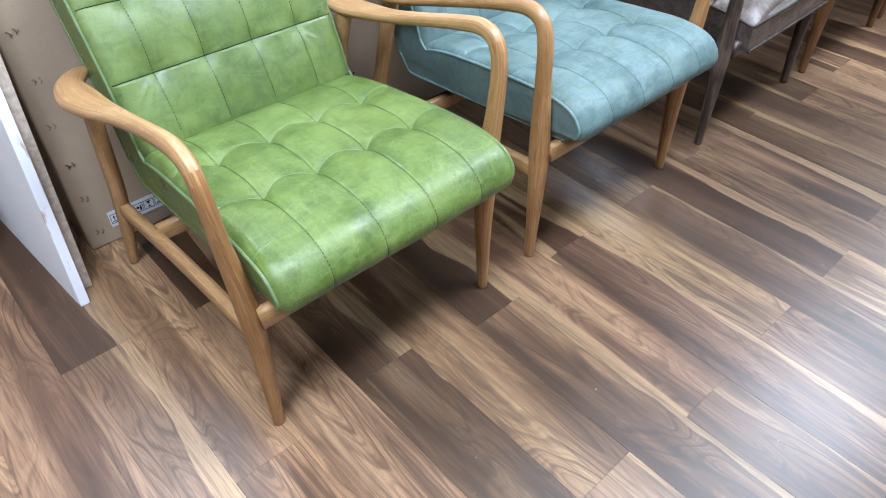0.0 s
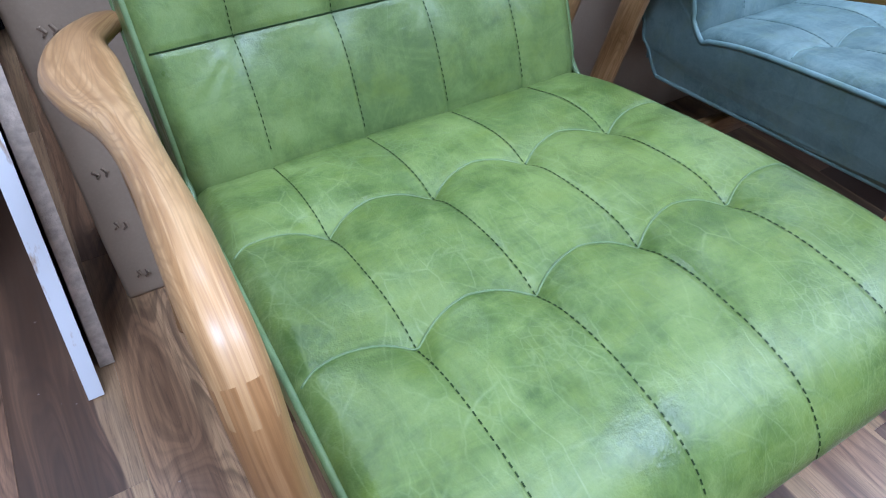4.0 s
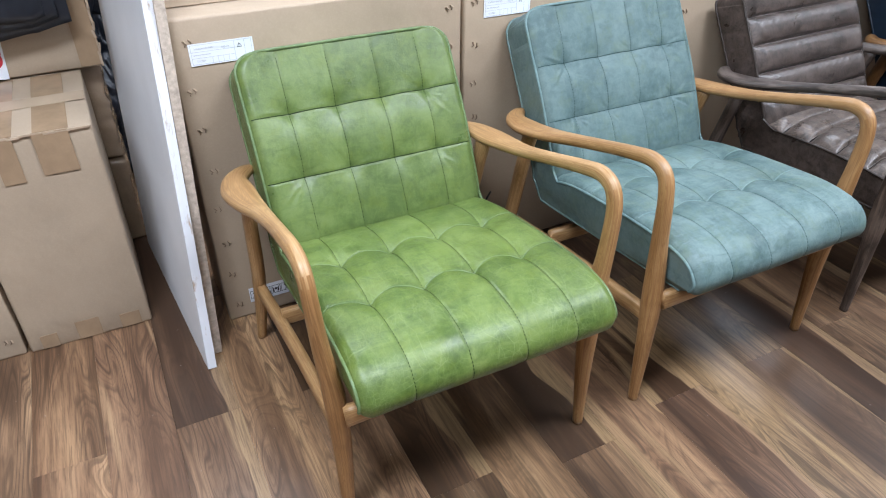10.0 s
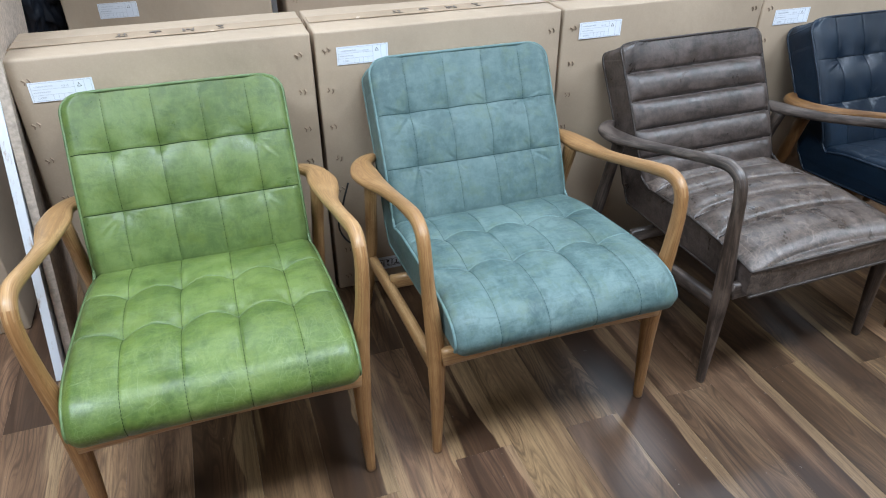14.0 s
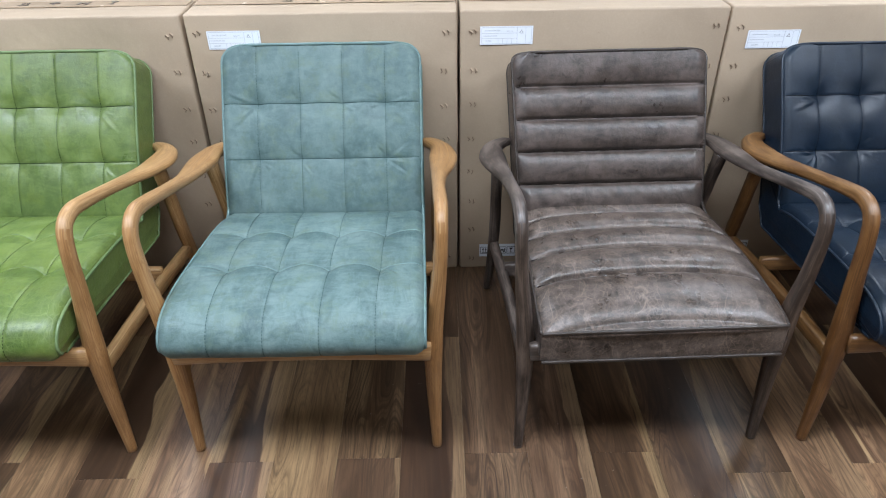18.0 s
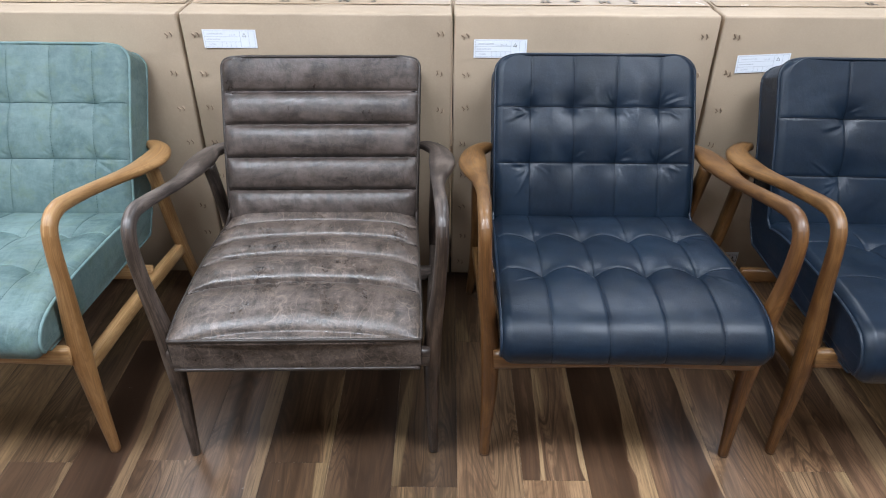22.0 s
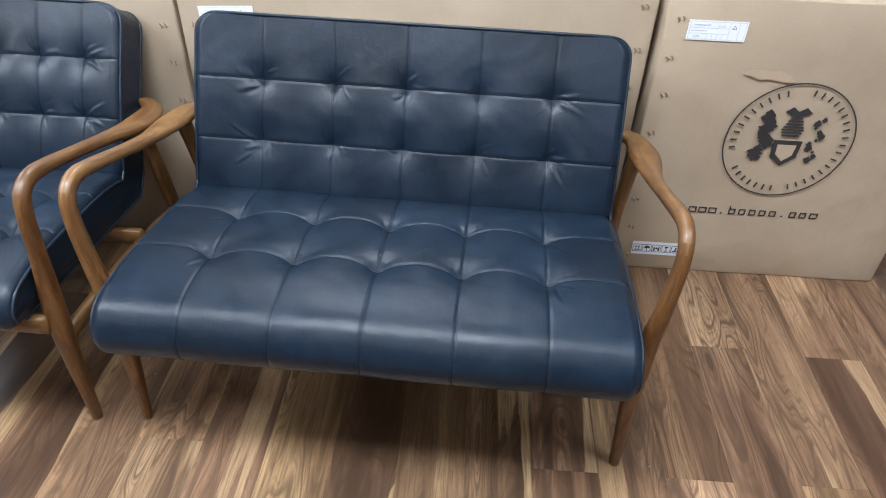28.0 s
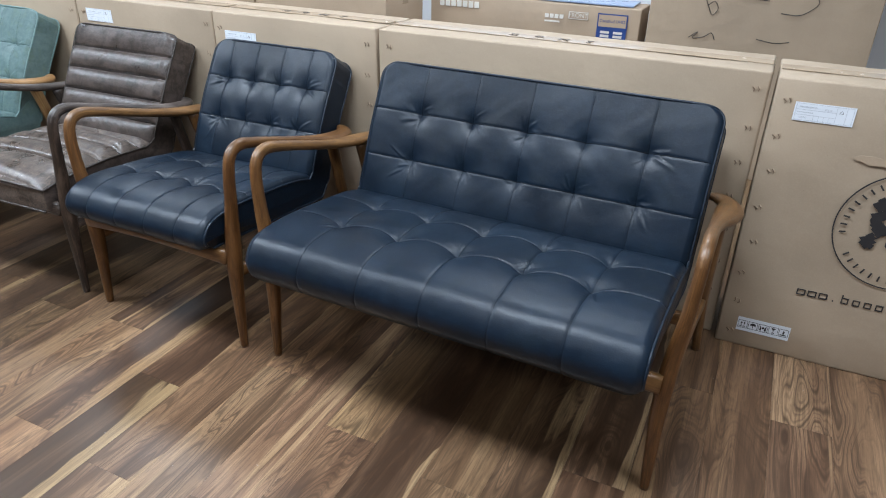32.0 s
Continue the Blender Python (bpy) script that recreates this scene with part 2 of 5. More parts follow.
def plank_wood(name):
    m, nt, b = nodes_of(name)
    v = coords(nt, (1, 1, 1), "Object", random_shift=True)
    oi = add(nt, "ShaderNodeObjectInfo")

    def stretched(sx, sy, dx=0.0):
        mp = add(nt, "ShaderNodeMapping")
        mp.inputs["Scale"].default_value = (sx, sy, 1)
        mp.inputs["Location"].default_value = (dx, dx * 0.7, 0)
        link(nt, v, mp.inputs["Vector"])
        return mp.outputs["Vector"]

    def times(a, b_):
        n = add(nt, "ShaderNodeMath", operation="MULTIPLY")
        for sock, val in ((n.inputs[0], a), (n.inputs[1], b_)):
            if isinstance(val, (int, float)):
                sock.default_value = val
            else:
                link(nt, val, sock)
        return n.outputs[0]
    broad = noise_at(nt, stretched(10.0, 1.0), 1.0, 4, 0.55, 0.7)
    su = add(nt, "ShaderNodeMath", operation="ADD")
    link(nt, broad, su.inputs[0]), link(nt, mapped(nt, oi.outputs["Random"], 0, 1, -0.10, 0.08), su.inputs[1])
    col = ramp(nt, su.outputs[0], [(0.32, (0.040, 0.0205, 0.0110)), (0.43, (0.096, 0.0525, 0.0285)), (0.54, (0.162, 0.0935, 0.0510)), (0.70, (0.250, 0.155, 0.0850))])
    # nested growth rings drawn out along the plank, thin dark lines with uneven spacing
    rings = noise_at(nt, stretched(10.5, 1.5, 4.0), 1.0, 1.6, 0.45, 0.35)
    for turns, low, amount, tone in ((110, 0.30, 0.58, (0.028, 0.0148, 0.0088)), (310, 0.1, 0.36, (0.036, 0.020, 0.0115))):
        sn = add(nt, "ShaderNodeMath", operation="SINE")
        link(nt, times(rings, turns), sn.inputs[0])
        where = mapped(nt, noise_at(nt, stretched(6, 1.4, 9.0), 1.0, 2), 0.36, 0.54, 0.15, 1.0)
        col = mixed(nt, times(mapped(nt, sn.outputs[0], low, 1.0, 0.0, amount), where), col, tone)
    # knots and dark hearts in the middle of the rings
    col = mixed(nt, mapped(nt, rings, 0.66, 0.76, 0.0, 0.60), col, (0.030, 0.016, 0.010))
    streak = noise_at(nt, stretched(48, 1.3, 2.0), 1.0, 4, 0.6, 0.4)
    col = mixed(nt, mapped(nt, streak, 0.50, 0.68, 0.0, 0.55), col, (0.034, 0.018, 0.010))
    # pale sapwood: wavy bands, and on many boards a strip down one long edge
    band = noise_at(nt, stretched(9.0, 0.62, 7.0), 1.0, 2.5, 0.45, 1.0)
    own = add(nt, "ShaderNodeTexCoord")
    axes = add(nt, "ShaderNodeSeparateXYZ")
    link(nt, own.outputs["Object"], axes.inputs[0])
    wander = add(nt, "ShaderNodeMath", operation="MULTIPLY_ADD")
    link(nt, noise_at(nt, stretched(2.0, 1.6, 13.0), 1.0, 3, 0.5, 0.6), wander.inputs[0])
    wander.inputs[1].default_value = 0.12
    link(nt, axes.outputs["X"], wander.inputs[2])
    start = add(nt, "ShaderNodeMath", operation="SUBTRACT")
    link(nt, wander.outputs[0], start.inputs[0])
    link(nt, mapped(nt, oi.outputs["Random"], 0, 1, 0.090, 0.230), start.inputs[1])
    edge = mapped(nt, start.outputs[0], 0.0, 0.003, 0.0, 0.80)
    mxs = add(nt, "ShaderNodeMath", operation="MAXIMUM")
    link(nt, mapped(nt, band, 0.640, 0.665, 0.0, 0.75), mxs.inputs[0]), link(nt, edge, mxs.inputs[1])
    sap = mxs.outputs[0]
    tone = ramp(nt, streak, [(0.30, (0.315, 0.210, 0.112)), (0.68, (0.200, 0.124, 0.064))])
    col = mixed(nt, sap, col, tone)
    fine = noise_at(nt, stretched(210, 7), 1.0, 5, 0.7, 0.5)
    col = mixed(nt, mapped(nt, fine, 0.46, 0.64, 0.0, 0.55), col, (0.045, 0.026, 0.015))
    pore = noise_at(nt, stretched(520, 18), 1.0, 3, 0.6)
    col = mixed(nt, mapped(nt, pore, 0.60, 0.66, 0.0, 0.40), col, (0.036, 0.020, 0.013))
    # Object colour carries each board's tone, with floor glare and shade painted in.
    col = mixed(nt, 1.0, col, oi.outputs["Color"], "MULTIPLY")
    dust = noise_at(nt, v, 90, 2, 0.5)
    col = mixed(nt, mapped(nt, dust, 0.76, 0.8, 0.0, 0.25), col, (0.5, 0.48, 0.45))
    link(nt, col, b.inputs["Base Color"])
    link(nt, mapped(nt, fine, 0.3, 0.7, 0.28, 0.40), b.inputs["Roughness"])
    b.inputs["Specular IOR Level"].default_value = 0.50
    bumped(nt, b, fine, 0.10, 0.0006)
    return m


def cardboard(name, base=(0.400, 0.307, 0.217)):
    m, nt, b = nodes_of(name)
    v = coords(nt, random_shift=True)
    big = noise_at(nt, v, 2.2, 4, 0.55)
    dark = tuple(c * 0.86 for c in base)
    light = tuple(min(1, c * 1.10) for c in base)
    col = ramp(nt, big, [(0.3, dark), (0.7, light)])
    fibre = noise_at(nt, v, 220, 3, 0.6)
    col = mixed(nt, mapped(nt, fibre, 0.45, 0.75, 0.0, 0.10), col, (0.62, 0.5, 0.36))
    speck = noise_at(nt, v, 130, 2, 0.5)
    col = mixed(nt, mapped(nt, speck, 0.73, 0.78, 0.0, 0.28), col, (0.22, 0.15, 0.09))
    stain = noise_at(nt, v, 11, 5, 0.6)
    col = mixed(nt, mapped(nt, stain, 0.62, 0.75, 0.0, 0.25), col, dark)
    link(nt, col, b.inputs["Base Color"])
    b.inputs["Roughness"].default_value = 0.62
    b.inputs["Specular IOR Level"].default_value = 0.35
    mp = add(nt, "ShaderNodeMapping")
    mp.inputs["Scale"].default_value = (1, 1, 1)
    link(nt, v, mp.inputs["Vector"])
    dents = noise_at(nt, mp.outputs["Vector"], 7, 3, 0.5)
    n0 = bumped(nt, b, dents, 0.55, 0.014)
    flute = noise_at(nt, mp.outputs["Vector"], 30, 4, 0.5)
    n1 = bumped(nt, b, flute, 0.2, 0.004, n0)
    bumped(nt, b, fibre, 0.08, 0.0006, n1)
    return m


def plain(name, colour, rough=0.5, metal=0.0, vary=0.12, scale=14, bump=0.0, spec=0.5):
    m, nt, b = nodes_of(name)
    v = coords(nt, random_shift=True)
    n = noise_at(nt, v, scale, 5, 0.6)
    lo = tuple(max(0, c * (1 - vary)) for c in colour)
    hi = tuple(min(1, c * (1 + vary)) for c in colour)
    link(nt, ramp(nt, n, [(0.3, lo), (0.7, hi)]), b.inputs["Base Color"])
    link(nt, mapped(nt, n, 0.3, 0.7, max(0, rough - 0.06), min(1, rough + 0.06)), b.inputs["Roughness"])
    b.inputs["Metallic"].default_value = metal
    b.inputs["Specular IOR Level"].default_value = spec
    if bump:
        bumped(nt, b, noise_at(nt, v, scale * 6, 4), bump, 0.002)
    return m


GREEN = leather("green_leather", (0.052, 0.086, 0.024), (0.098, 0.150, 0.036), (0.150, 0.204, 0.060), 0.14, 0.37, (0.24, 0.305, 0.13), 6.0, 0.42, 0.40)
GREEN_SEAT = leather("green_leather_worn", (0.040, 0.074, 0.014), (0.096, 0.150, 0.029), (0.162, 0.218, 0.056), 0.42, 0.38, (0.255, 0.32, 0.140), 7.0, 0.44, 0.40)
GREEN_PIPE = leather("green_piping", (0.050, 0.09, 0.035), (0.09, 0.145, 0.05), (0.15, 0.21, 0.09), 0.2, 0.42)
TEAL = leather("teal_nubuck", (0.048, 0.086, 0.086), (0.088, 0.142, 0.139), (0.158, 0.220, 0.210), 0.10, 0.55, (0.25, 0.33, 0.315), 6.5, 0.32)
TEAL_SEAT = leather("teal_nubuck_worn", (0.040, 0.076, 0.076), (0.082, 0.135, 0.132), (0.150, 0.212, 0.201), 0.18, 0.52, (0.24, 0.315, 0.30), 7.5, 0.34, 0.42)
TEAL_PIPE = leather("teal_piping", (0.055, 0.10, 0.10), (0.09, 0.155, 0.152), (0.16, 0.24, 0.235), 0.1, 0.55)
BROWN = leather("brown_leather", (0.0100, 0.0074, 0.0062), (0.0270, 0.0195, 0.0165), (0.098, 0.074, 0.063), 0.24, 0.36, (0.165, 0.120, 0.098), 9, 0.48, 0.62)
BROWN_SEAT = leather("brown_leather_worn", (0.0085, 0.0062, 0.0052), (0.0250, 0.0182, 0.0152), (0.118, 0.089, 0.073), 0.72, 0.33, (0.265, 0.198, 0.155), 9, 0.48, 0.66, 0.46)
BROWN_PIPE = leather("brown_piping", (0.010, 0.007, 0.0055), (0.020, 0.014, 0.011), (0.045, 0.033, 0.026), 0.2, 0.42)
NAVY = leather("navy_leather", (0.0022, 0.0057, 0.0116), (0.0037, 0.0094, 0.0192), (0.0086, 0.0190, 0.0345), 0.22, 0.38, (0.026, 0.042, 0.062), 7, 0.30, 0.20, 0.0, 0.30)
NAVY_PIPE = leather("navy_piping", (0.004, 0.008, 0.015), (0.007, 0.013, 0.024), (0.014, 0.023, 0.037), 0.1, 0.38, None, 5, 0.3)
ASH = wood("honey_ash", (0.235, 0.118, 0.042), (0.395, 0.225, 0.092), (0.520, 0.335, 0.160), 0.36, coat=0.12, blotches=0.30)
WALNUT = wood("walnut_stain", (0.082, 0.034, 0.010), (0.158, 0.075, 0.024), (0.240, 0.122, 0.042), 0.34, coat=0.15, blotches=0.60)
SMOKED = wood("smoked_oak", (0.022, 0.0155, 0.0125), (0.062, 0.046, 0.038), (0.150, 0.116, 0.096), 0.36, coat=0.12, blotches=0.75)
PLANK = plank_wood("walnut_plank")
CARD = cardboard("kraft_cardboard")
CARD_PALE = cardboard("kraft_cardboard_pale", (0.425, 0.318, 0.222))
TAPE = plain("brown_tape", (0.310, 0.212, 0.130), 0.2, vary=0.16)
CLEAR_TAPE = plain("clear_tape", (0.400, 0.303, 0.210), 0.22, vary=0.08)
PAPER = plain("label_paper", (0.74, 0.76, 0.80), 0.55, vary=0.03)
INK = plain("black_ink", (0.025, 0.024, 0.026), 0.55)
GREY_INK = plain("grey_ink", (0.45, 0.46, 0.50), 0.55)
RED_INK = plain("red_ink", (0.55, 0.03, 0.045), 0.4)
BLUE_INK = plain("blue_ink", (0.025, 0.06, 0.22), 0.4)
WHITE_INK = plain("white_ink", (0.72, 0.68, 0.62), 0.5)
TEAR = plain("torn_slit", (0.185, 0.125, 0.082), 0.8, vary=0.3, scale=40)
MELAMINE = plain("white_board", (0.86, 0.87, 0.89), 0.42, vary=0.05, scale=5)
WORN, wnt, wbs = nodes_of("worn_white_edge")
wcol = ramp(wnt, noise_at(wnt, coords(wnt, (8, 8, 2.2)), 4, 5, 0.65), [(0.56, (0.74, 0.75, 0.78)), (0.64, (0.44, 0.33, 0.24))])
link(wnt, wcol, wbs.inputs["Base Color"])
wbs.inputs["Roughness"].default_value = 0.5
CHIP = plain("chipboard_edge", (0.47, 0.385, 0.31), 0.85, vary=0.28, scale=70, bump=0.5)
BAG = plain("black_plastic", (0.008, 0.011, 0.018), 0.20, vary=0.3, scale=12, bump=0.12)
WALL = plain("white_wall", (0.76, 0.78, 0.82), 0.7, vary=0.03, scale=3, bump=0.05)
CEIL = plain("ceiling_white", (0.50, 0.50, 0.50), 0.8, vary=0.03)
DIM = plain("low_bounce_wall", (0.13, 0.125, 0.12), 0.8, vary=0.1, scale=4)
FADED_INK = plain("faded_ink", (0.11, 0.085, 0.065), 0.6, vary=0.3, scale=60)
SHEET = plain("black_sheet", (0.012, 0.015, 0.022), 0.38, vary=0.3, scale=25, bump=0.2)
FILM = cardboard("kraft_under_film", (0.30, 0.21, 0.135))
FILM.node_tree.nodes["Principled BSDF"].inputs["Roughness"].default_value = 0.22
FILM.node_tree.nodes["Principled BSDF"].inputs["Coat Weight"].default_value = 0.7
CABLE = plain("black_cable", (0.02, 0.02, 0.02), 0.4)
THREAD = {k: plain(k + "_thread", c, 0.85, spec=0.1) for k, c in (("green", (0.018, 0.034, 0.010)), ("teal", (0.036, 0.070, 0.070)), ("brown", (0.006, 0.0045, 0.004)), ("navy", (0.004, 0.006, 0.010)))}
DIFF, dnt, dbs = nodes_of("lamp_diffuser")
dbs.inputs["Emission Color"].default_value = (1, 0.98, 0.95, 1)
dbs.inputs["Emission Strength"].default_value = 3.0


# ---- mesh helpers ----
def mesh_object(name, mesh, material, parent=None, label=""):
    ob = new(name, mesh)
    if material:
        mesh.materials.append(material)
    if parent is not None:
        ob.parent = parent
    if label:
        tagged(ob, label)
    return ob


def part(name, bm, material, parent=None, label="", smooth=False):
    me = bpy.data.meshes.new(name)
    bm.to_mesh(me)
    bm.free()
    for p in me.polygons:
        p.use_smooth = smooth
    return mesh_object(name, me, material, parent, label)


def pydata(name, verts, faces, material, parent=None, label="", smooth=True, flat=()):
    me = bpy.data.meshes.new(name)
    me.from_pydata([tuple(map(float, v)) for v in verts], [], faces)
    me.polygons.foreach_set("use_smooth", [smooth and i not in flat for i in range(len(faces))])
    me.update()
    return mesh_object(name, me, material, parent, label)


def thing(name, label, category, m=None, group="", kind=""):
    ob = new(name)
    ob.empty_display_size = 0.1
    if m is not None:
        ob.matrix_basis = m
    return tagged(ob, label, category, group, kind)


def box_bm(x0, x1, y0, y1, z0, z1, bevel=0.0, segments=2, bm=None):
    bm = bm or bmesh.new()
    r = bmesh.ops.create_cube(bm, size=1.0, matrix=Matrix.Translation(((x0 + x1) / 2, (y0 + y1) / 2, (z0 + z1) / 2)) @ Matrix.Diagonal((x1 - x0, y1 - y0, z1 - z0, 1)))
    if bevel:
        edges = list({e for v in r["verts"] for e in v.link_edges})
        bmesh.ops.bevel(bm, geom=edges, offset=bevel, segments=segments, affect="EDGES", profile=0.6)
    return bm


def spline(points, count):
    """Catmull-Rom through rows of numbers, resampled evenly."""
    p = np.array(points, float)
    p = np.vstack([2 * p[0] - p[1], p, 2 * p[-1] - p[-2]])
    rows = []
    for i in range(1, len(p) - 2):
        for t in np.linspace(0, 1, 24, endpoint=False):
            a, b, c, d = p[i - 1], p[i], p[i + 1], p[i + 2]
            rows.append(0.5 * (2 * b + (c - a) * t + (2 * a - 5 * b + 4 * c - d) * t * t + (3 * b - a - 3 * c + d) * t ** 3))
    rows.append(p[-2])
    rows = np.array(rows)
    dist = np.concatenate([[0], np.cumsum(np.linalg.norm(np.diff(rows[:, :3], axis=0), axis=1))])
    s = np.linspace(0, dist[-1], count)
    return np.stack([np.interp(s, dist, rows[:, k]) for k in range(rows.shape[1])], axis=1), s


def sweep(name, rows, material, parent, count=60, ring=14, label="", side=(1, 0, 0), square=1.0, caps=True, cut=None):
    """A bar along rows of x, y, z, half-width, half-height. The width lies along the side vector. square below 1 makes the section boxier. cut keeps the rows between two finger joints."""
    pts, s = spline(rows, count)
    verts, faces, uvs = [], [], []
    side = np.array(side, float)
    for i in range(count):
        tan = pts[min(i + 1, count - 1), :3] - pts[max(i - 1, 0), :3]
        tan /= np.linalg.norm(tan)
        a = side - side @ tan * tan
        a /= np.linalg.norm(a)
        b = np.cross(tan, a)
        for k in range(ring):
            ang = 2 * math.pi * k / ring
            c, d = math.cos(ang), math.sin(ang)
            c, d = math.copysign(abs(c) ** square, c), math.copysign(abs(d) ** square, d)
            verts.append(pts[i, :3] + a * c * pts[i, 3] + b * d * pts[i, 4])
    for i in range(count - 1):
        for k in range(ring):
            n = (k + 1) % ring
            tooth = 2 * (k % 3 == 0) if cut else 0
            if cut and not (cut[0] + (tooth if cut[0] else 0) <= i < cut[1] + (tooth if cut[1] < count - 1 else 0)):
                continue
            faces.append((i * ring + k, i * ring + n, (i + 1) * ring + n, (i + 1) * ring + k))
            r = 0.12 / ring
            uvs.append(((s[i], k * r), (s[i], (k + 1) * r), (s[i + 1], (k + 1) * r), (s[i + 1], k * r)))
    if caps:
        for base, flip in ((0, True), ((count - 1) * ring, False)):
            if cut and (cut[0] if flip else cut[1] < count - 1):
                continue
            f = [base + k for k in range(ring)]
            faces.append(tuple(f[::-1] if flip else f))
            uvs.append(tuple((0.0, 0.01 * k) for k in range(ring)))
    if cut:
        used = sorted({i for f in faces for i in f})
        place = {v: i for i, v in enumerate(used)}
        verts, faces = [verts[i] for i in used], [tuple(place[i] for i in f) for f in faces]
    me = bpy.data.meshes.new(name)
    me.from_pydata([tuple(map(float, v)) for v in verts], [], faces)
    lay = me.uv_layers.new(name="UVMap")
    flat = [c for f in uvs for uv in f for c in uv]
    lay.data.foreach_set("uv", [float(c) for c in flat])
    me.polygons.foreach_set("use_smooth", [True] * len(faces))
    me.update()
    return mesh_object(name, me, material, parent, label)


def tube(name, points, radius, material, parent=None, label="", ring=8, count=None):
    return sweep(name, [(*p, radius, radius) for p in points], material, parent, count or 8 * len(points), ring, label, side=(0.31, 0.2, 0.93))


def text_mesh(name, body, size, material, m, parent=None, label="", depth=0.0004, bold=0.0):
    cu = bpy.data.curves.new(name, "FONT")
    cu.body, cu.size, cu.extrude, cu.align_x, cu.align_y = body, size, depth, "CENTER", "CENTER"
    cu.offset = bold
    tmp = new(name, cu)
    bpy.context.view_layer.update()
    me = bpy.data.meshes.new_from_object(tmp.evaluated_get(bpy.context.evaluated_depsgraph_get()))
    bpy.data.objects.remove(tmp)
    me.materials.clear()
    ob = mesh_object(name, me, material, parent, label)
    ob.matrix_basis = m
    return ob


# ---- room ----
X0, X1, Y0, Y1, H = ROOM
# South, west and east walls are unseen additions, dark to cut bounce light.
for nm, b in (("wall_north", (X0 - 0.15, X1 + 0.15, Y1, Y1 + 0.15, -0.1, H)), ("wall_south", (X0 - 0.15, X1 + 0.15, Y0 - 0.15, Y0, -0.1, H)),
              ("wall_west", (X0 - 0.15, X0, Y0, Y1, -0.1, H)), ("wall_east", (X1, X1 + 0.15, Y0, Y1, -0.1, H))):
    tagged(part(nm, box_bm(*b), WALL if nm == "wall_north" else DIM), "plain white painted showroom wall" if nm == "wall_north" else "plain dark wall out of view, added to close the room", "wall", kind="structure")
tagged(part("ceiling", box_bm(X0 - 0.15, X1 + 0.15, Y0 - 0.15, Y1 + 0.15, H, H + 0.1), CEIL), "plain white showroom ceiling", "ceiling", kind="structure")
for lx, ly in PANELS:
    lt = thing("ceiling_light", "slim white LED ceiling panel, switched on", "ceiling light", pose(lx, ly, H), group="ceiling lights")
    part("frame", box_bm(-0.61, 0.61, -0.31, 0.31, -0.022, 0, 0.004), CEIL, lt)
    part("diffuser", box_bm(-0.58, 0.58, -0.285, 0.285, -0.028, -0.021), DIFF, lt)
tagged(part("floor", box_bm(X0 - 0.15, X1 + 0.15, Y0 - 0.15, Y1 + 0.15, -0.1, -0.009), plain("subfloor", (0.03, 0.02, 0.015), 0.8)), "walnut-look plank flooring in long narrow boards", "floor", kind="structure")
FLOOR = bpy.data.objects["floor"]


# ---- armchairs ----
def puffs(x, edges, power):
    """0 at each edge, 1 in the middle of each cell."""
    e = np.array(edges)
    i = np.clip(np.searchsorted(e, x) - 1, 0, len(e) - 2)
    f = (x - e[i]) / (e[i + 1] - e[i])
    return 1 - np.abs(2 * np.clip(f, 0, 1) - 1) ** power, f, i


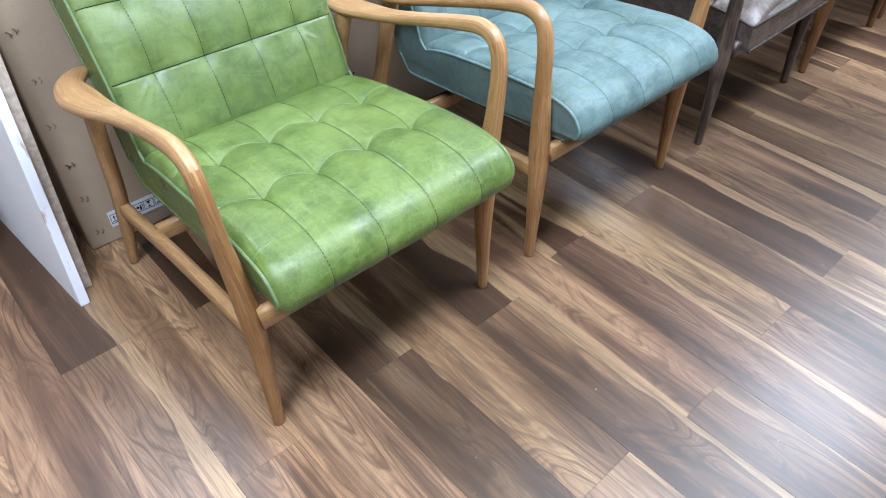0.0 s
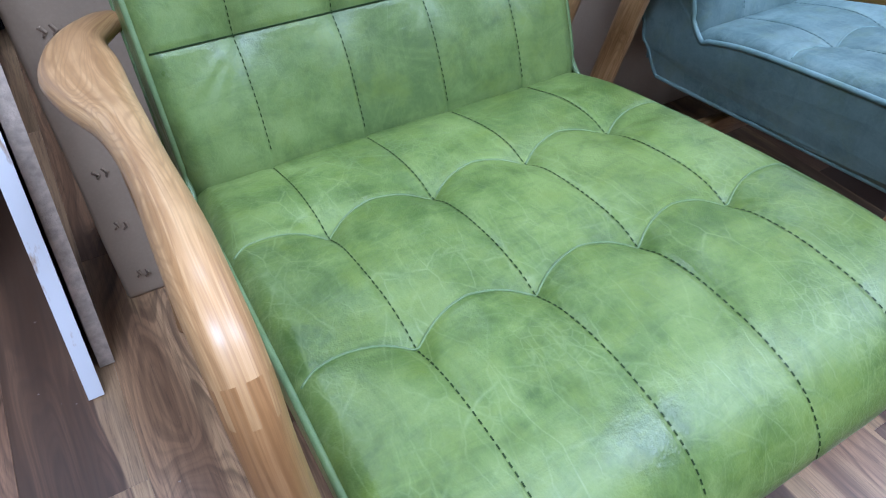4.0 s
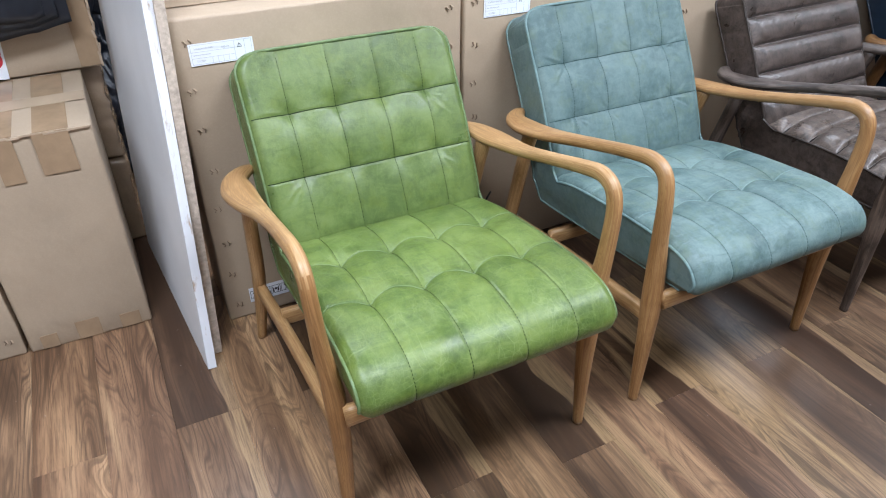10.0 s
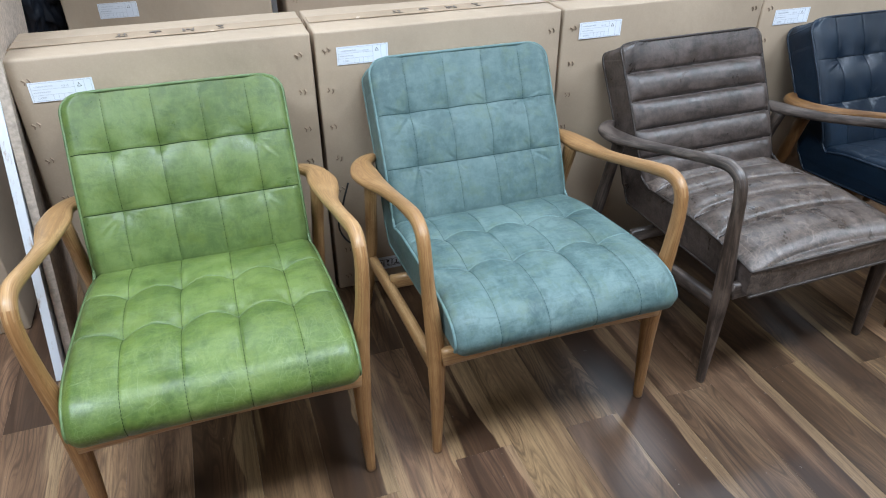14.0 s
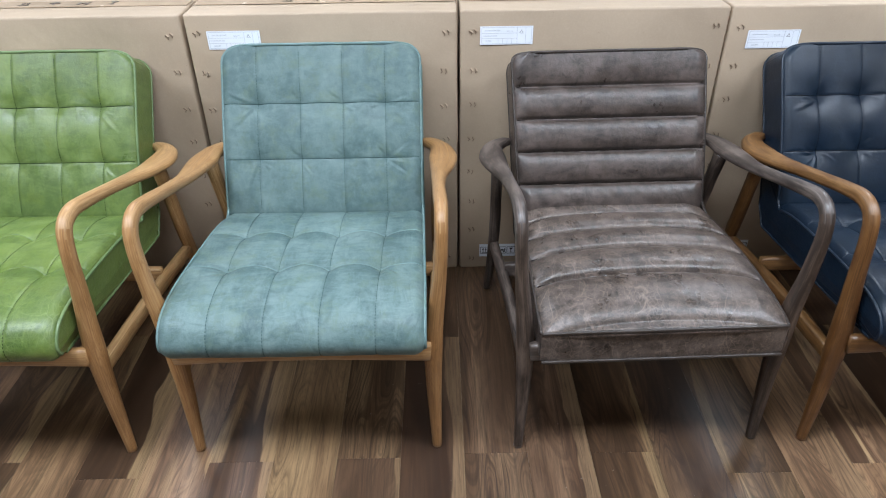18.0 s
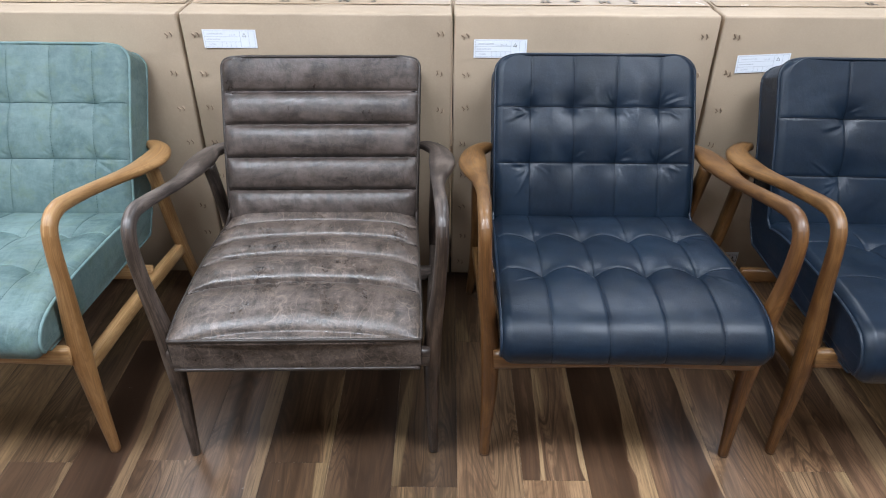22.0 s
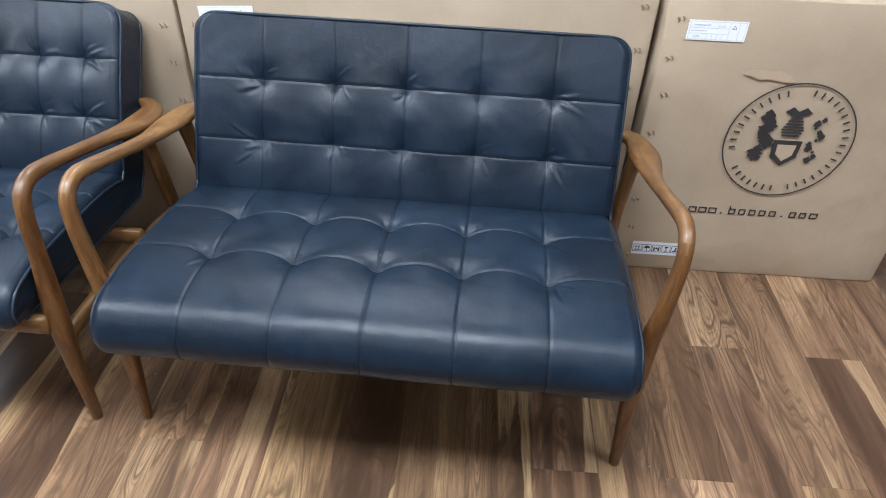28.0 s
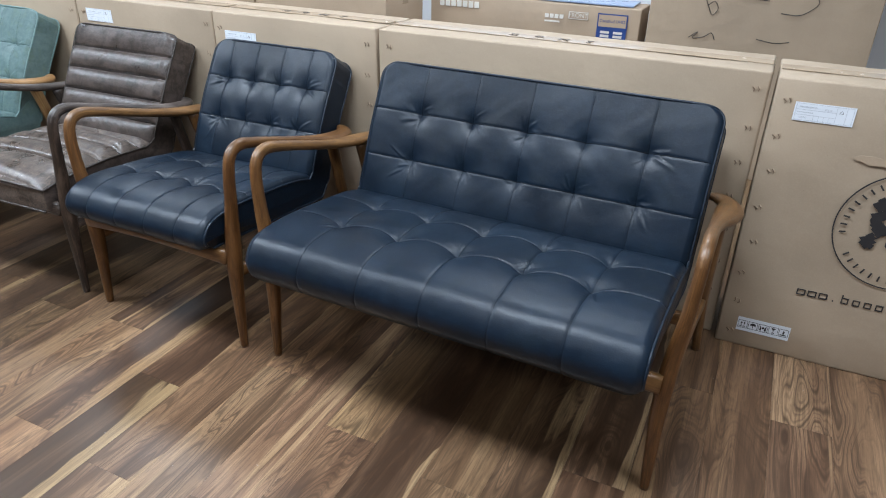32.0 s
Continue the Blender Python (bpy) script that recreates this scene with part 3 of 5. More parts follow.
def shell(name, path, under, width, relief, material, parent, step=0.0027, label="", rear=None, with_cells=False):
    """An upholstered pad: the cover follows path (y, z) with half-width width(s, S), raised by relief(u, s, S, w) along its normal; closed by the underside."""
    pts, s = spline(path, 500)
    S = s[-1]
    ns = int(S / step)
    sv = np.linspace(0, S, ns)
    P = np.stack([np.interp(sv, s, pts[:, k]) for k in range(2)], axis=1)
    T = np.gradient(P, axis=0)
    T /= np.linalg.norm(T, axis=1)[:, None]
    N = np.stack([T[:, 1], -T[:, 0]], axis=1)
    half = np.array([width(v, S) for v in sv])
    nu = int(2 * half.max() / step)
    q = np.linspace(-1, 1, nu)
    U = half[:, None] * q[None, :]
    SS = np.repeat(sv[:, None], nu, axis=1)
    D = relief(U, SS, S, half[:, None])
    verts = np.stack([U, P[:, 0, None] + N[:, 0, None] * D, P[:, 1, None] + N[:, 1, None] * D], axis=2).reshape(-1, 3)
    idx = np.arange(ns * nu).reshape(ns, nu)
    quads = np.stack([idx[:-1, :-1], idx[:-1, 1:], idx[1:, 1:], idx[1:, :-1]], axis=2).reshape(-1, 4)
    verts, faces = list(verts), [tuple(int(c) for c in f) for f in quads]
    flat_from = len(faces)
    base = len(verts)
    if rear:
        # rear panel: the outline set back by a fixed distance
        for i in range(ns):
            verts += [(-half[i], P[i, 0] + rear[0], P[i, 1] + rear[1]), (half[i], P[i, 0] + rear[0], P[i, 1] + rear[1])]
        for i in range(ns - 1):
            a, b = base + 2 * i, base + 2 * i + 2
            faces.append((int(idx[i, 0]), int(idx[i + 1, 0]), b, a))
            faces.append((int(idx[i + 1, -1]), int(idx[i, -1]), a + 1, b + 1))
            faces.append((a, b, b + 1, a + 1))
        faces.append((*[int(v) for v in idx[0, :]], base + 1, base))
        faces.append((*[int(v) for v in idx[-1, ::-1]], base + 2 * ns - 2, base + 2 * ns - 1))
    else:
        for k, (y, z) in enumerate(under):
            w = half[-1] if k == 0 else half[0]
            verts += [(-w, y, z), (w, y, z)]
        rows_l = [int(v) for v in idx[:, 0]] + [base + 2 * k for k in range(len(under))]
        rows_r = [int(v) for v in idx[:, -1]] + [base + 2 * k + 1 for k in range(len(under))]
        faces.append(tuple(rows_l))
        faces.append(tuple(rows_r[::-1]))
        faces.append(tuple([int(v) for v in idx[-1, :]] + [base + 1, base]))
        for k in range(len(under) - 1):
            faces.append((base + 2 * k, base + 2 * k + 1, base + 2 * k + 3, base + 2 * k + 2))
        k = len(under) - 1
        faces.append((base + 2 * k, base + 2 * k + 1, *[int(v) for v in idx[0, ::-1]]))
    ob = pydata(name, verts, faces, material, parent, label, True, set(range(flat_from, len(faces))))

    if with_cells:
        tint = ob.data.attributes.new("panel", "FLOAT", "POINT")
        full = np.zeros(len(ob.data.vertices), dtype=np.float32)
        full[:ns * nu] = relief.cell(U, SS, S, half[:, None]).reshape(-1)
        full[ns * nu:] = 0.5
        tint.data.foreach_set("value", full)

    def at(u, v, lift=0.0):
        """The point of the cover at u across and v along."""
        hv, py, pz, ny, nz = (float(np.interp(v, sv, a)) for a in (half, P[:, 0], P[:, 1], N[:, 0], N[:, 1]))
        d = float(relief(np.array([[u]]), np.array([[v]]), S, np.array([[hv]]))[0, 0]) + lift
        return Vector((u, py + ny * d, pz + nz * d))
    return ob, at, S, half, sv


def ripples(u, v, seed):
    return (np.sin(u * 61 + 3 * np.sin(v * 23 + seed)) * np.sin(v * 53 + 2 * np.sin(u * 31 + seed * 2)) * 0.5 + np.sin(u * 17 + v * 29 + seed)) * 0.0006


def folds_from(frs, rows, width, count, seed, reach=0.075, amp=0.0024):
    """Creases pulled out of the buttons: lines (u, v) to (u, v) with a width and a height; the outer ones run to the sides."""
    rnd = random.Random(seed)
    made = []
    for row in rows:
        for sgn in (-1, 1):
            for k in range(3):
                u0 = sgn * frs[-1] * width
                a = radians(rnd.uniform(15, 75)) * (1 if k else -0.5)
                ln = reach * rnd.uniform(0.6, 1.25)
                made.append((u0, row + 0.006, u0 + sgn * math.cos(a) * ln, row + 0.006 + math.sin(a) * ln, rnd.uniform(0.0035, 0.007), amp * rnd.uniform(0.5, 1.0)))
    for k in range(count):
        u0, row = rnd.choice(list(frs)) * width, rnd.choice(list(rows))
        a = rnd.uniform(0, 2 * math.pi)
        ln = reach * rnd.uniform(0.4, 0.8)
        made.append((u0 + 0.008 * math.cos(a), row + 0.008 * math.sin(a), u0 + ln * math.cos(a), row + ln * math.sin(a), rnd.uniform(0.003, 0.006), amp * rnd.uniform(0.25, 0.7)))
    return made


def tufted(frs, colw, rows, puff, pit, scallop=0.0, seed=0.0, folds=(), head=0.0, tail=0.0):
    """Relief of a pad sewn in cells with pulled buttons where the seams cross. frs: the seams as shares of the half-width colw(v, S)."""
    frs, rows = np.array(frs), np.array(rows)
    edges = np.concatenate([[-1.03], frs, [1.03]])

    def relief(u, v, S, w):
        cw = colw(v, S)
        q = u / cw
        gu, fu, iu = puffs(np.clip(q, -1.02, 1.02), edges, 2.6)
        v2 = v + scallop * 4 * fu * (1 - fu) * np.where((iu > 0) & (iu < len(frs)), 1.0, 0.8)
        vedges = np.concatenate([[-0.03], rows, [S + 0.03]])
        gv, fv, iv = puffs(v2, vedges, 2.8)
        d = puff * (0.92 + 0.08 * gv ** 0.6) * (0.90 + 0.10 * gu ** 0.5)
        du = np.min(np.abs(q[..., None] - frs), axis=-1) * cw
        dv = np.min(np.abs(v2[..., None] - rows), axis=-1)
        d = d - 0.0017 * np.exp(-(du / 0.0030) ** 2) - 0.0016 * np.exp(-(dv / 0.0034) ** 2)
        r2 = (du / 0.016) ** 2 + (dv / 0.016) ** 2
        wide = (du / 0.046) ** 2 + (dv / 0.040) ** 2
        d = d - pit * (0.42 * np.exp(-r2) + 0.58 * np.exp(-wide))
        for u0, v0, u1, v1, fw, amp in folds:
            lu, lv = u1 - u0, v1 - v0
            ln2 = lu * lu + lv * lv
            t = ((u - u0) * lu + (v - v0) * lv) / ln2
            off = ((u - u0) * lv - (v - v0) * lu) / math.sqrt(ln2) + 0.004 * np.sin(t * 3 + seed)
            env = np.clip(t, 0, 1) * np.clip(1 - t, 0, 1) * 4
            d = d + amp * env * (np.exp(-(off / fw) ** 2) - 0.7 * np.exp(-((off - 1.5 * fw) / fw) ** 2))
        e = np.clip((w - np.abs(u)) / 0.02, 0, 1)
        d = d * np.sqrt(np.clip(e, 0, 1)) + ripples(u, v, seed) * e - 0.006 * (1 - e) ** 2
        if head:
            d = d - head * np.clip(1 - v / 0.045, 0, 1) ** 2
        if tail:
            d = d - tail * np.clip(1 - (S - v) / 0.05, 0, 1) ** 2
        return d

    def seam_at(u, row, S):
        """Where along the pad a cross seam runs at u."""
        g, fu, iu = puffs(np.array([u / float(colw(row, S))]), edges, 2.6)
        fu, iu = float(fu[0]), int(iu[0])
        return row - scallop * 4 * fu * (1 - fu) * (1.0 if 0 < iu < len(frs) else 0.8)

    def cell(u, v, S, w):
        iu = np.searchsorted(frs, u / colw(v, S))
        iv = np.searchsorted(rows, v + scallop * 0.5)
        return np.modf(np.abs(np.sin(iu * 12.9898 + iv * 78.233 + seed * 37.7) * 43758.5453))[0]
    relief.seam_at, relief.cell = seam_at, cell
    return relief


def channelled(rows, puff, arc=0.0, seed=0.0, stop=None, side=0.03, crown=0.0):
    """Relief of a pad sewn in cross channels."""
    def relief(u, v, S, w):
        v2 = v - arc * (1 - (u / w.max()) ** 2)
        vedges = np.concatenate([[-0.06], rows, [(stop or S + 0.0)]])
        gv, fv, iv = puffs(v2, vedges, 2.4)
        d = puff * gv ** 0.68
        dv = np.min(np.abs(v2[..., None] - np.array(rows)), axis=-1)
        d = d - 0.006 * np.exp(-(dv / 0.0042) ** 2)
        e = np.clip((w - np.abs(u)) / side, 0, 1)
        d = d + crown * (1 - (u / w) ** 2)
        crease = 0.0005 * np.sin(u * 190 + 4 * np.sin(v * 40 + seed)) * np.exp(-((fv - 0.12) / 0.22) ** 2)
        if stop:
            face = v > stop
            d = np.where(face, 0.0, d)
            crease = np.where(face, 0.0, crease)
        return (d + crease) * np.sqrt(e) + ripples(u, v, seed) * e - 0.005 * (1 - e) ** 2
    return relief


def stitches(name, at, lines, material, parent, size=0.0042, gap=0.0072):
    """Short thread bars along lines of (u, v) points."""
    verts, faces = [], []
    for pts in lines:
        p = [at(u, v, 0.0010) for u, v in pts]
        run = 0.0
        for a, b in zip(p, p[1:]):
            d = (b - a)
            length = d.length
            if length < 1e-6:
                continue
            d.normalize()
            n = d.cross(Vector((1, 0, 0))) if abs(d.x) < 0.7 else d.cross(Vector((0, 0, 1)))
            sidev = d.cross(n).normalized() * 0.00055
            t = gap - run
            while t < length:
                o = a + d * t
                e = o + d * size
                k = len(verts)
                up = n.normalized() * 0.0005
                verts += [o - sidev, o + sidev, e + sidev, e - sidev, o - sidev + up, o + sidev + up, e + sidev + up, e - sidev + up]
                faces += [(k, k + 1, k + 2, k + 3), (k + 4, k + 5, k + 6, k + 7), (k, k + 1, k + 5, k + 4), (k + 2, k + 3, k + 7, k + 6), (k + 1, k + 2, k + 6, k + 5), (k, k + 3, k + 7, k + 4)]
                t += gap
            run = (run + length) % gap
    ob = pydata(name, verts, faces, material, parent, "fine dashed seam stitching", False)
    return tagged(ob, kind="stuff")


def cross_seams(pad, at, relief, rows, half, sv, S, material, lift=0.0010, radius=0.0009):
    """The tucked seams that run across a pad from button to button."""
    for row in rows:
        w = float(np.interp(row, sv, half)) - 0.006
        pts = []
        for u in np.linspace(-w, w, 90):
            pts.append(tuple(at(u, relief.seam_at(u, row, S), lift)))
        tube("cross_seam", pts, radius, material, pad, "", 6, 180)


BACK_PATH = [(-0.095, 0.782), (-0.150, 0.690), (-0.205, 0.600), (-0.254, 0.505), (-0.290, 0.425), (-0.304, 0.372)]
TALL_BACK = [(-0.092, 0.790), (-0.148, 0.694)] + BACK_PATH[2:]
LOW_BACK = [(-0.099, 0.771), (-0.152, 0.685)] + BACK_PATH[2:]
REAR = (0.088, -0.050)
SEAT_PATH = [(-0.272, 0.362), (-0.296, 0.392), (-0.335, 0.408), (-0.40, 0.424), (-0.52, 0.440), (-0.64, 0.452), (-0.735, 0.454), (-0.795, 0.441), (-0.826, 0.410), (-0.826, 0.383), (-0.806, 0.363)]
SEAT_UNDER = [(-0.776, 0.350), (-0.262, 0.305)]
SEAT_ROWS = (0.206, 0.377)


def round_top(half, base, r):
    def width(v, S):
        w = half + (base - half) * v / S
        if v < r:
            w -= r - math.sqrt(max(0.0, r * r - (r - v) ** 2))
        return w
    return width


def flared(rear, front, r=0.03):
    def width(v, S):
        w = rear + (front - rear) * min(1.0, v / (S * 0.72))
        if v > S - r:
            w -= 0.6 * (r - math.sqrt(max(0.0, r * r - (v - S + r) ** 2)))
        return w
    return width


def edge_line(at, half, sv, S, sgn, a=0.0, b=1.0, n=40, inset=0.0):
    rows = []
    for v in np.linspace(a * S, b * S, n):
        w = float(np.interp(v, sv, half)) - inset
        rows.append(tuple(at(sgn * w, v)))
    return rows


def arm_and_leg(frame, sgn, half, material, slim=1.0):
    """One flowing arm that turns down at the front into the leg."""
    h = half
    rows = [(h - 0.052, -0.118, 0.520, 0.010, 0.010), (h - 0.028, -0.128, 0.522, 0.019, 0.014), (h + 0.003, -0.165, 0.523, 0.028, 0.0150), (h + 0.011, -0.235, 0.530, 0.037, 0.0150), (h + 0.008, -0.320, 0.546, 0.031, 0.0145),
            (h + 0.000, -0.420, 0.571, 0.0195, 0.0140), (h - 0.001, -0.530, 0.602, 0.0148, 0.0140), (h + 0.001, -0.625, 0.628, 0.0150, 0.0150), (h + 0.003, -0.682, 0.638, 0.0145, 0.0165),
            (h + 0.003, -0.718, 0.622, 0.0142, 0.0175), (h + 0.002, -0.732, 0.575, 0.0140, 0.0175), (h - 0.004, -0.734, 0.480, 0.0155, 0.019), (h - 0.014, -0.733, 0.385, 0.019, 0.023),
            (h - 0.019, -0.735, 0.300, 0.0205, 0.025), (h - 0.020, -0.738, 0.200, 0.0178, 0.020), (h - 0.018, -0.742, 0.090, 0.0142, 0.0155), (h - 0.016, -0.745, 0.000, 0.0112, 0.0120)]
    rows = [(sgn * x, y, z, a * slim, b * slim) for x, y, z, a, b in rows]
    sweep("armrest", rows, material, frame, 150, 24, square=0.9, cut=(0, 76))
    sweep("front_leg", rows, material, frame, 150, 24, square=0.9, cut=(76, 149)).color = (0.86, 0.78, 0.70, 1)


def rear_leg(frame, sgn, half, material, slim=1.0):
    h = half
    rows = [(h - 0.004, -0.232, 0.525, 0.017, 0.024), (h - 0.006, -0.205, 0.430, 0.0165, 0.021), (h - 0.010, -0.160, 0.260, 0.017, 0.022), (h - 0.006, -0.128, 0.130, 0.015, 0.018), (h + 0.002, -0.098, 0.000, 0.012, 0.013)]
    sweep("rear_leg", [(sgn * x, y, z, a * slim, b * slim) for x, y, z, a, b in rows], material, frame, 40, 14, square=0.9)


def base_frame(frame, half, material, slim=1.0, rail_z=0.0):
    h = half
    for sgn in (-1, 1):
        arm_and_leg(frame, sgn, half, material, slim)
        rear_leg(frame, sgn, half, material, slim)
        sweep("side_rail", [(sgn * (h - 0.022), -0.735, 0.256, 0.0125, 0.019), (sgn * (h - 0.018), -0.44, 0.232, 0.0125, 0.020), (sgn * (h - 0.010), -0.145, 0.200, 0.0125, 0.019)], material, frame, 16, 12, square=0.45)
    sweep("front_rail", [(-h + 0.025, -0.758, 0.318, 0.012, 0.024), (-h * 0.5, -0.768, 0.327, 0.012, 0.018), (0, -0.771, 0.330, 0.012, 0.015), (h * 0.5, -0.768, 0.327, 0.012, 0.018), (h - 0.025, -0.758, 0.318, 0.012, 0.024)], material, frame, 30, 12, side=(0, 1, 0), square=0.5)
    sweep("rear_rail", [(-h + 0.02, -0.335, 0.238, 0.011, 0.020), (0, -0.335, 0.238, 0.011, 0.020), (h - 0.02, -0.335, 0.238, 0.011, 0.020)], material, frame, 8, 12, side=(0, 1, 0), square=0.4)


def side_line(back, seat, sgn, stop=1.0):
    """The front outline of one side: down the backrest's edge, round the crease and along the seat."""
    at, bh, sv, S = back
    at2, sh, sv2, S2 = seat
    return edge_line(at, bh, sv, S, sgn, 0.012, 0.905, 30) + edge_line(at2, sh, sv2, S2, sgn, 0.082, stop, 44)


def sides(ch, back, seat, under, cover, piping, stop=1.0):
    """The L-shaped side panels that join backrest and seat, the covered bottom, and the piping round them."""
    at, bh, sv, S = back
    off = Vector((0, *REAR))
    lines = {}
    for sgn in (-1, 1):
        front = side_line(back, seat, sgn)
        rear = [tuple(Vector(p) + off) for p in edge_line(at, bh, sv, S, sgn, 0.012, 0.93, 20)]
        w = abs(rear[-1][0])
        bottom = [(sgn * w, rear[-1][1] - 0.012, rear[-1][2] - 0.010), (sgn * w, under[1][0] + 0.02, under[1][1] + 0.002), (sgn * w, under[1][0], under[1][1])]
        tip = front[-1]
        for f in (0.35, 0.7, 1.0):
            bottom.append((sgn * (w + (abs(tip[0]) - w) * f), under[1][0] + (under[0][0] - under[1][0]) * f, under[1][1] + (under[0][1] - under[1][1]) * f))
        lines[sgn] = rear, bottom
        ring = [(x + sgn * 0.0012, y, z) for x, y, z in front + bottom[::-1] + rear[::-1]]
        pydata("side_panel", ring, [tuple(range(len(ring)))], cover, ch, "", False)
    top = [tuple(at(u, 0.0)) for u in np.linspace(-bh[0] * 0.98, bh[0] * 0.98, 12)]
    tube("piping", side_line(back, seat, -1, stop)[::-1] + top + side_line(back, seat, 1, stop), 0.0040, piping, ch, "", 8, 420)
    tube("rear_piping", (lines[-1][0] + lines[-1][1])[::-1] + [tuple(Vector(p) + off) for p in top] + lines[1][0] + lines[1][1], 0.0038, piping, ch, "", 8, 300)
    a, b = lines[-1][1], lines[1][1]
    verts = [v for k in (0, 2, 5) for v in (a[k], b[k])]
    pydata("bottom_cover", verts, [(0, 1, 3, 2), (2, 3, 5, 4)], cover, ch, "", False)


def tufted_chair(name, label, category, m, cover, seat_cover, piping, timber, thread, frs, back_half, seat_rear, seat_front, half, group, seed, puffy=1.0, pad=0.0, back_path=BACK_PATH, back_rows=(0.143, 0.288), crease=0.0014, scallop=0.019, deep=0.0):
    ch = thing(name, label, category, m, group)

    def back_w(v, S):
        return back_half + (seat_rear - back_half) * np.asarray(v) / S

    def seat_w(v, S):
        return (seat_rear + seat_front) * 0.5 + 0.0 * np.asarray(v)
    n = int(seed * 10)
    back_relief = tufted(frs, back_w, back_rows, 0.010 * puffy, 0.016 * puffy, 0.0, seed, folds_from(frs, back_rows, back_half, 9 * len(frs), n, amp=crease), tail=0.012)
    back, at, S, bh, sv = shell("backrest", back_path, None, round_top(back_half, seat_rear, 0.045), back_relief, cover, ch, rear=REAR, with_cells=True)
    # Dark thread cords paint in the crease shade of the backrest's cross seams.
    cross_seams(back, at, back_relief, back_rows, bh, sv, S, thread)
    lines = [[(f * float(back_w(v, S)), v) for v in np.linspace(0.012, S - 0.05, 60)] for f in frs]
    stitches("stitching", at, lines, thread, back)
    seat_relief = tufted(frs, seat_w, SEAT_ROWS, 0.011 * puffy, 0.016 * puffy, scallop, seed + 1, folds_from(frs, SEAT_ROWS, seat_front, 4 * len(frs), n + 1, 0.06, crease * 0.7))
    seat_path = [(y + pad, z - (deep * k / 3 if k > 0 else 0)) for k, (y, z) in enumerate(SEAT_PATH, -7)]
    under = [(SEAT_UNDER[0][0] + pad, SEAT_UNDER[0][1] - deep), (SEAT_UNDER[1][0] + pad, SEAT_UNDER[1][1])]
    seat, at2, S2, sh, sv2 = shell("seat", seat_path, under, flared(seat_rear, seat_front), seat_relief, seat_cover, ch, with_cells=True)
    cross_seams(seat, at2, seat_relief, SEAT_ROWS, sh, sv2, S2, piping, 0.0003, 0.0012)
    lines = [[(f * float(seat_w(v, S2)), v) for v in np.linspace(0.05, S2 - 0.02, 70)] for f in frs]
    stitches("stitching", at2, lines, thread, seat)
    sides(ch, (at, bh, sv, S), (at2, sh, sv2, S2), under, cover, piping)
    base_frame(ch, half, timber)
    return ch


def channel_chair(m):
    ch = thing("armchair", "dark brown aged leather armchair with horizontal channels and smoked wood frame", "armchair", m, "row of armchairs")
    path = [(-0.105, 0.762), (-0.155, 0.675), (-0.205, 0.590), (-0.255, 0.495), (-0.292, 0.420), (-0.304, 0.372)]
    back, at, S, bh, sv = shell("backrest", path, None, round_top(0.258, 0.246, 0.022), channelled(np.array([0.086, 0.171, 0.256, 0.341]), 0.017, 0.0, 1.0), BROWN, ch, rear=REAR)
    sp = [(-0.285, 0.392), (-0.40, 0.405), (-0.55, 0.413), (-0.70, 0.407), (-0.775, 0.396), (-0.790, 0.390), (-0.7925, 0.375), (-0.793, 0.345), (-0.793, 0.318)]
    seat, at2, S2, sh, sv2 = shell("seat", sp, [(-0.770, 0.312), (-0.262, 0.300)], flared(0.246, 0.262, 0.008), channelled(np.array([0.085, 0.175, 0.265, 0.365]), 0.020, -0.028, 2.0, 0.515, 0.055, 0.007), BROWN_SEAT, ch)
    cut = 0.505 / S2
    # Dark cords paint in the shadow line along each channel seam.
    for pad, f, rows, w, arc in ((back, at, (0.086, 0.171, 0.256, 0.341), 0.247, 0.0), (seat, at2, (0.085, 0.175, 0.265, 0.365), 0.250, -0.028)):
        for row in rows:
            tube("channel_seam", [tuple(f(u, row + arc * (1 - (u / 0.262) ** 2), 0.0012)) for u in np.linspace(-w, w, 60)], 0.0016, THREAD["brown"], pad, "", 6, 90)
    sides(ch, (at, bh, sv, S), (at2, sh, sv2, S2), [(-0.770, 0.312), (-0.262, 0.300)], BROWN, BROWN_PIPE, cut)
    w = float(np.interp(0.505, sv2, sh))
    tube("front_piping", [tuple(at2(u, 0.507, 0.001)) for u in np.linspace(-w, w, 14)], 0.0042, BROWN_PIPE, seat, "", 8, 60)
    tube("front_piping", [(u, -0.794, 0.317) for u in np.linspace(-0.259, 0.259, 8)], 0.004, BROWN_PIPE, seat, "", 8, 30)
    base_frame(ch, 0.304, SMOKED, 0.95)
    return ch


FOUR = (-0.645, -0.215, 0.215, 0.645)
FIVE = (-0.672, -0.336, 0.0, 0.336, 0.672)
tufted_chair("armchair", "bright green tufted leather armchair with a honey-coloured ash frame", "armchair", pose(-1.025, 0, 0), GREEN, GREEN_SEAT, GREEN_PIPE, ASH, THREAD["green"], FOUR, 0.260, 0.260, 0.272, 0.307, "row of armchairs", 0.3, 0.9, crease=0.0009)
tufted_chair("armchair", "teal tufted nubuck leather armchair with a honey-coloured ash frame", "armchair", pose(-0.275, 0, 0), TEAL, TEAL_SEAT, TEAL_PIPE, ASH, THREAD["teal"], FOUR, 0.260, 0.260, 0.272, 0.306, "row of armchairs", 1.9, 0.80, back_path=TALL_BACK, back_rows=(0.151, 0.296), crease=0.0021, scallop=0.011)
channel_chair(pose(0.481, 0, 0, 0, 0, 1.5))
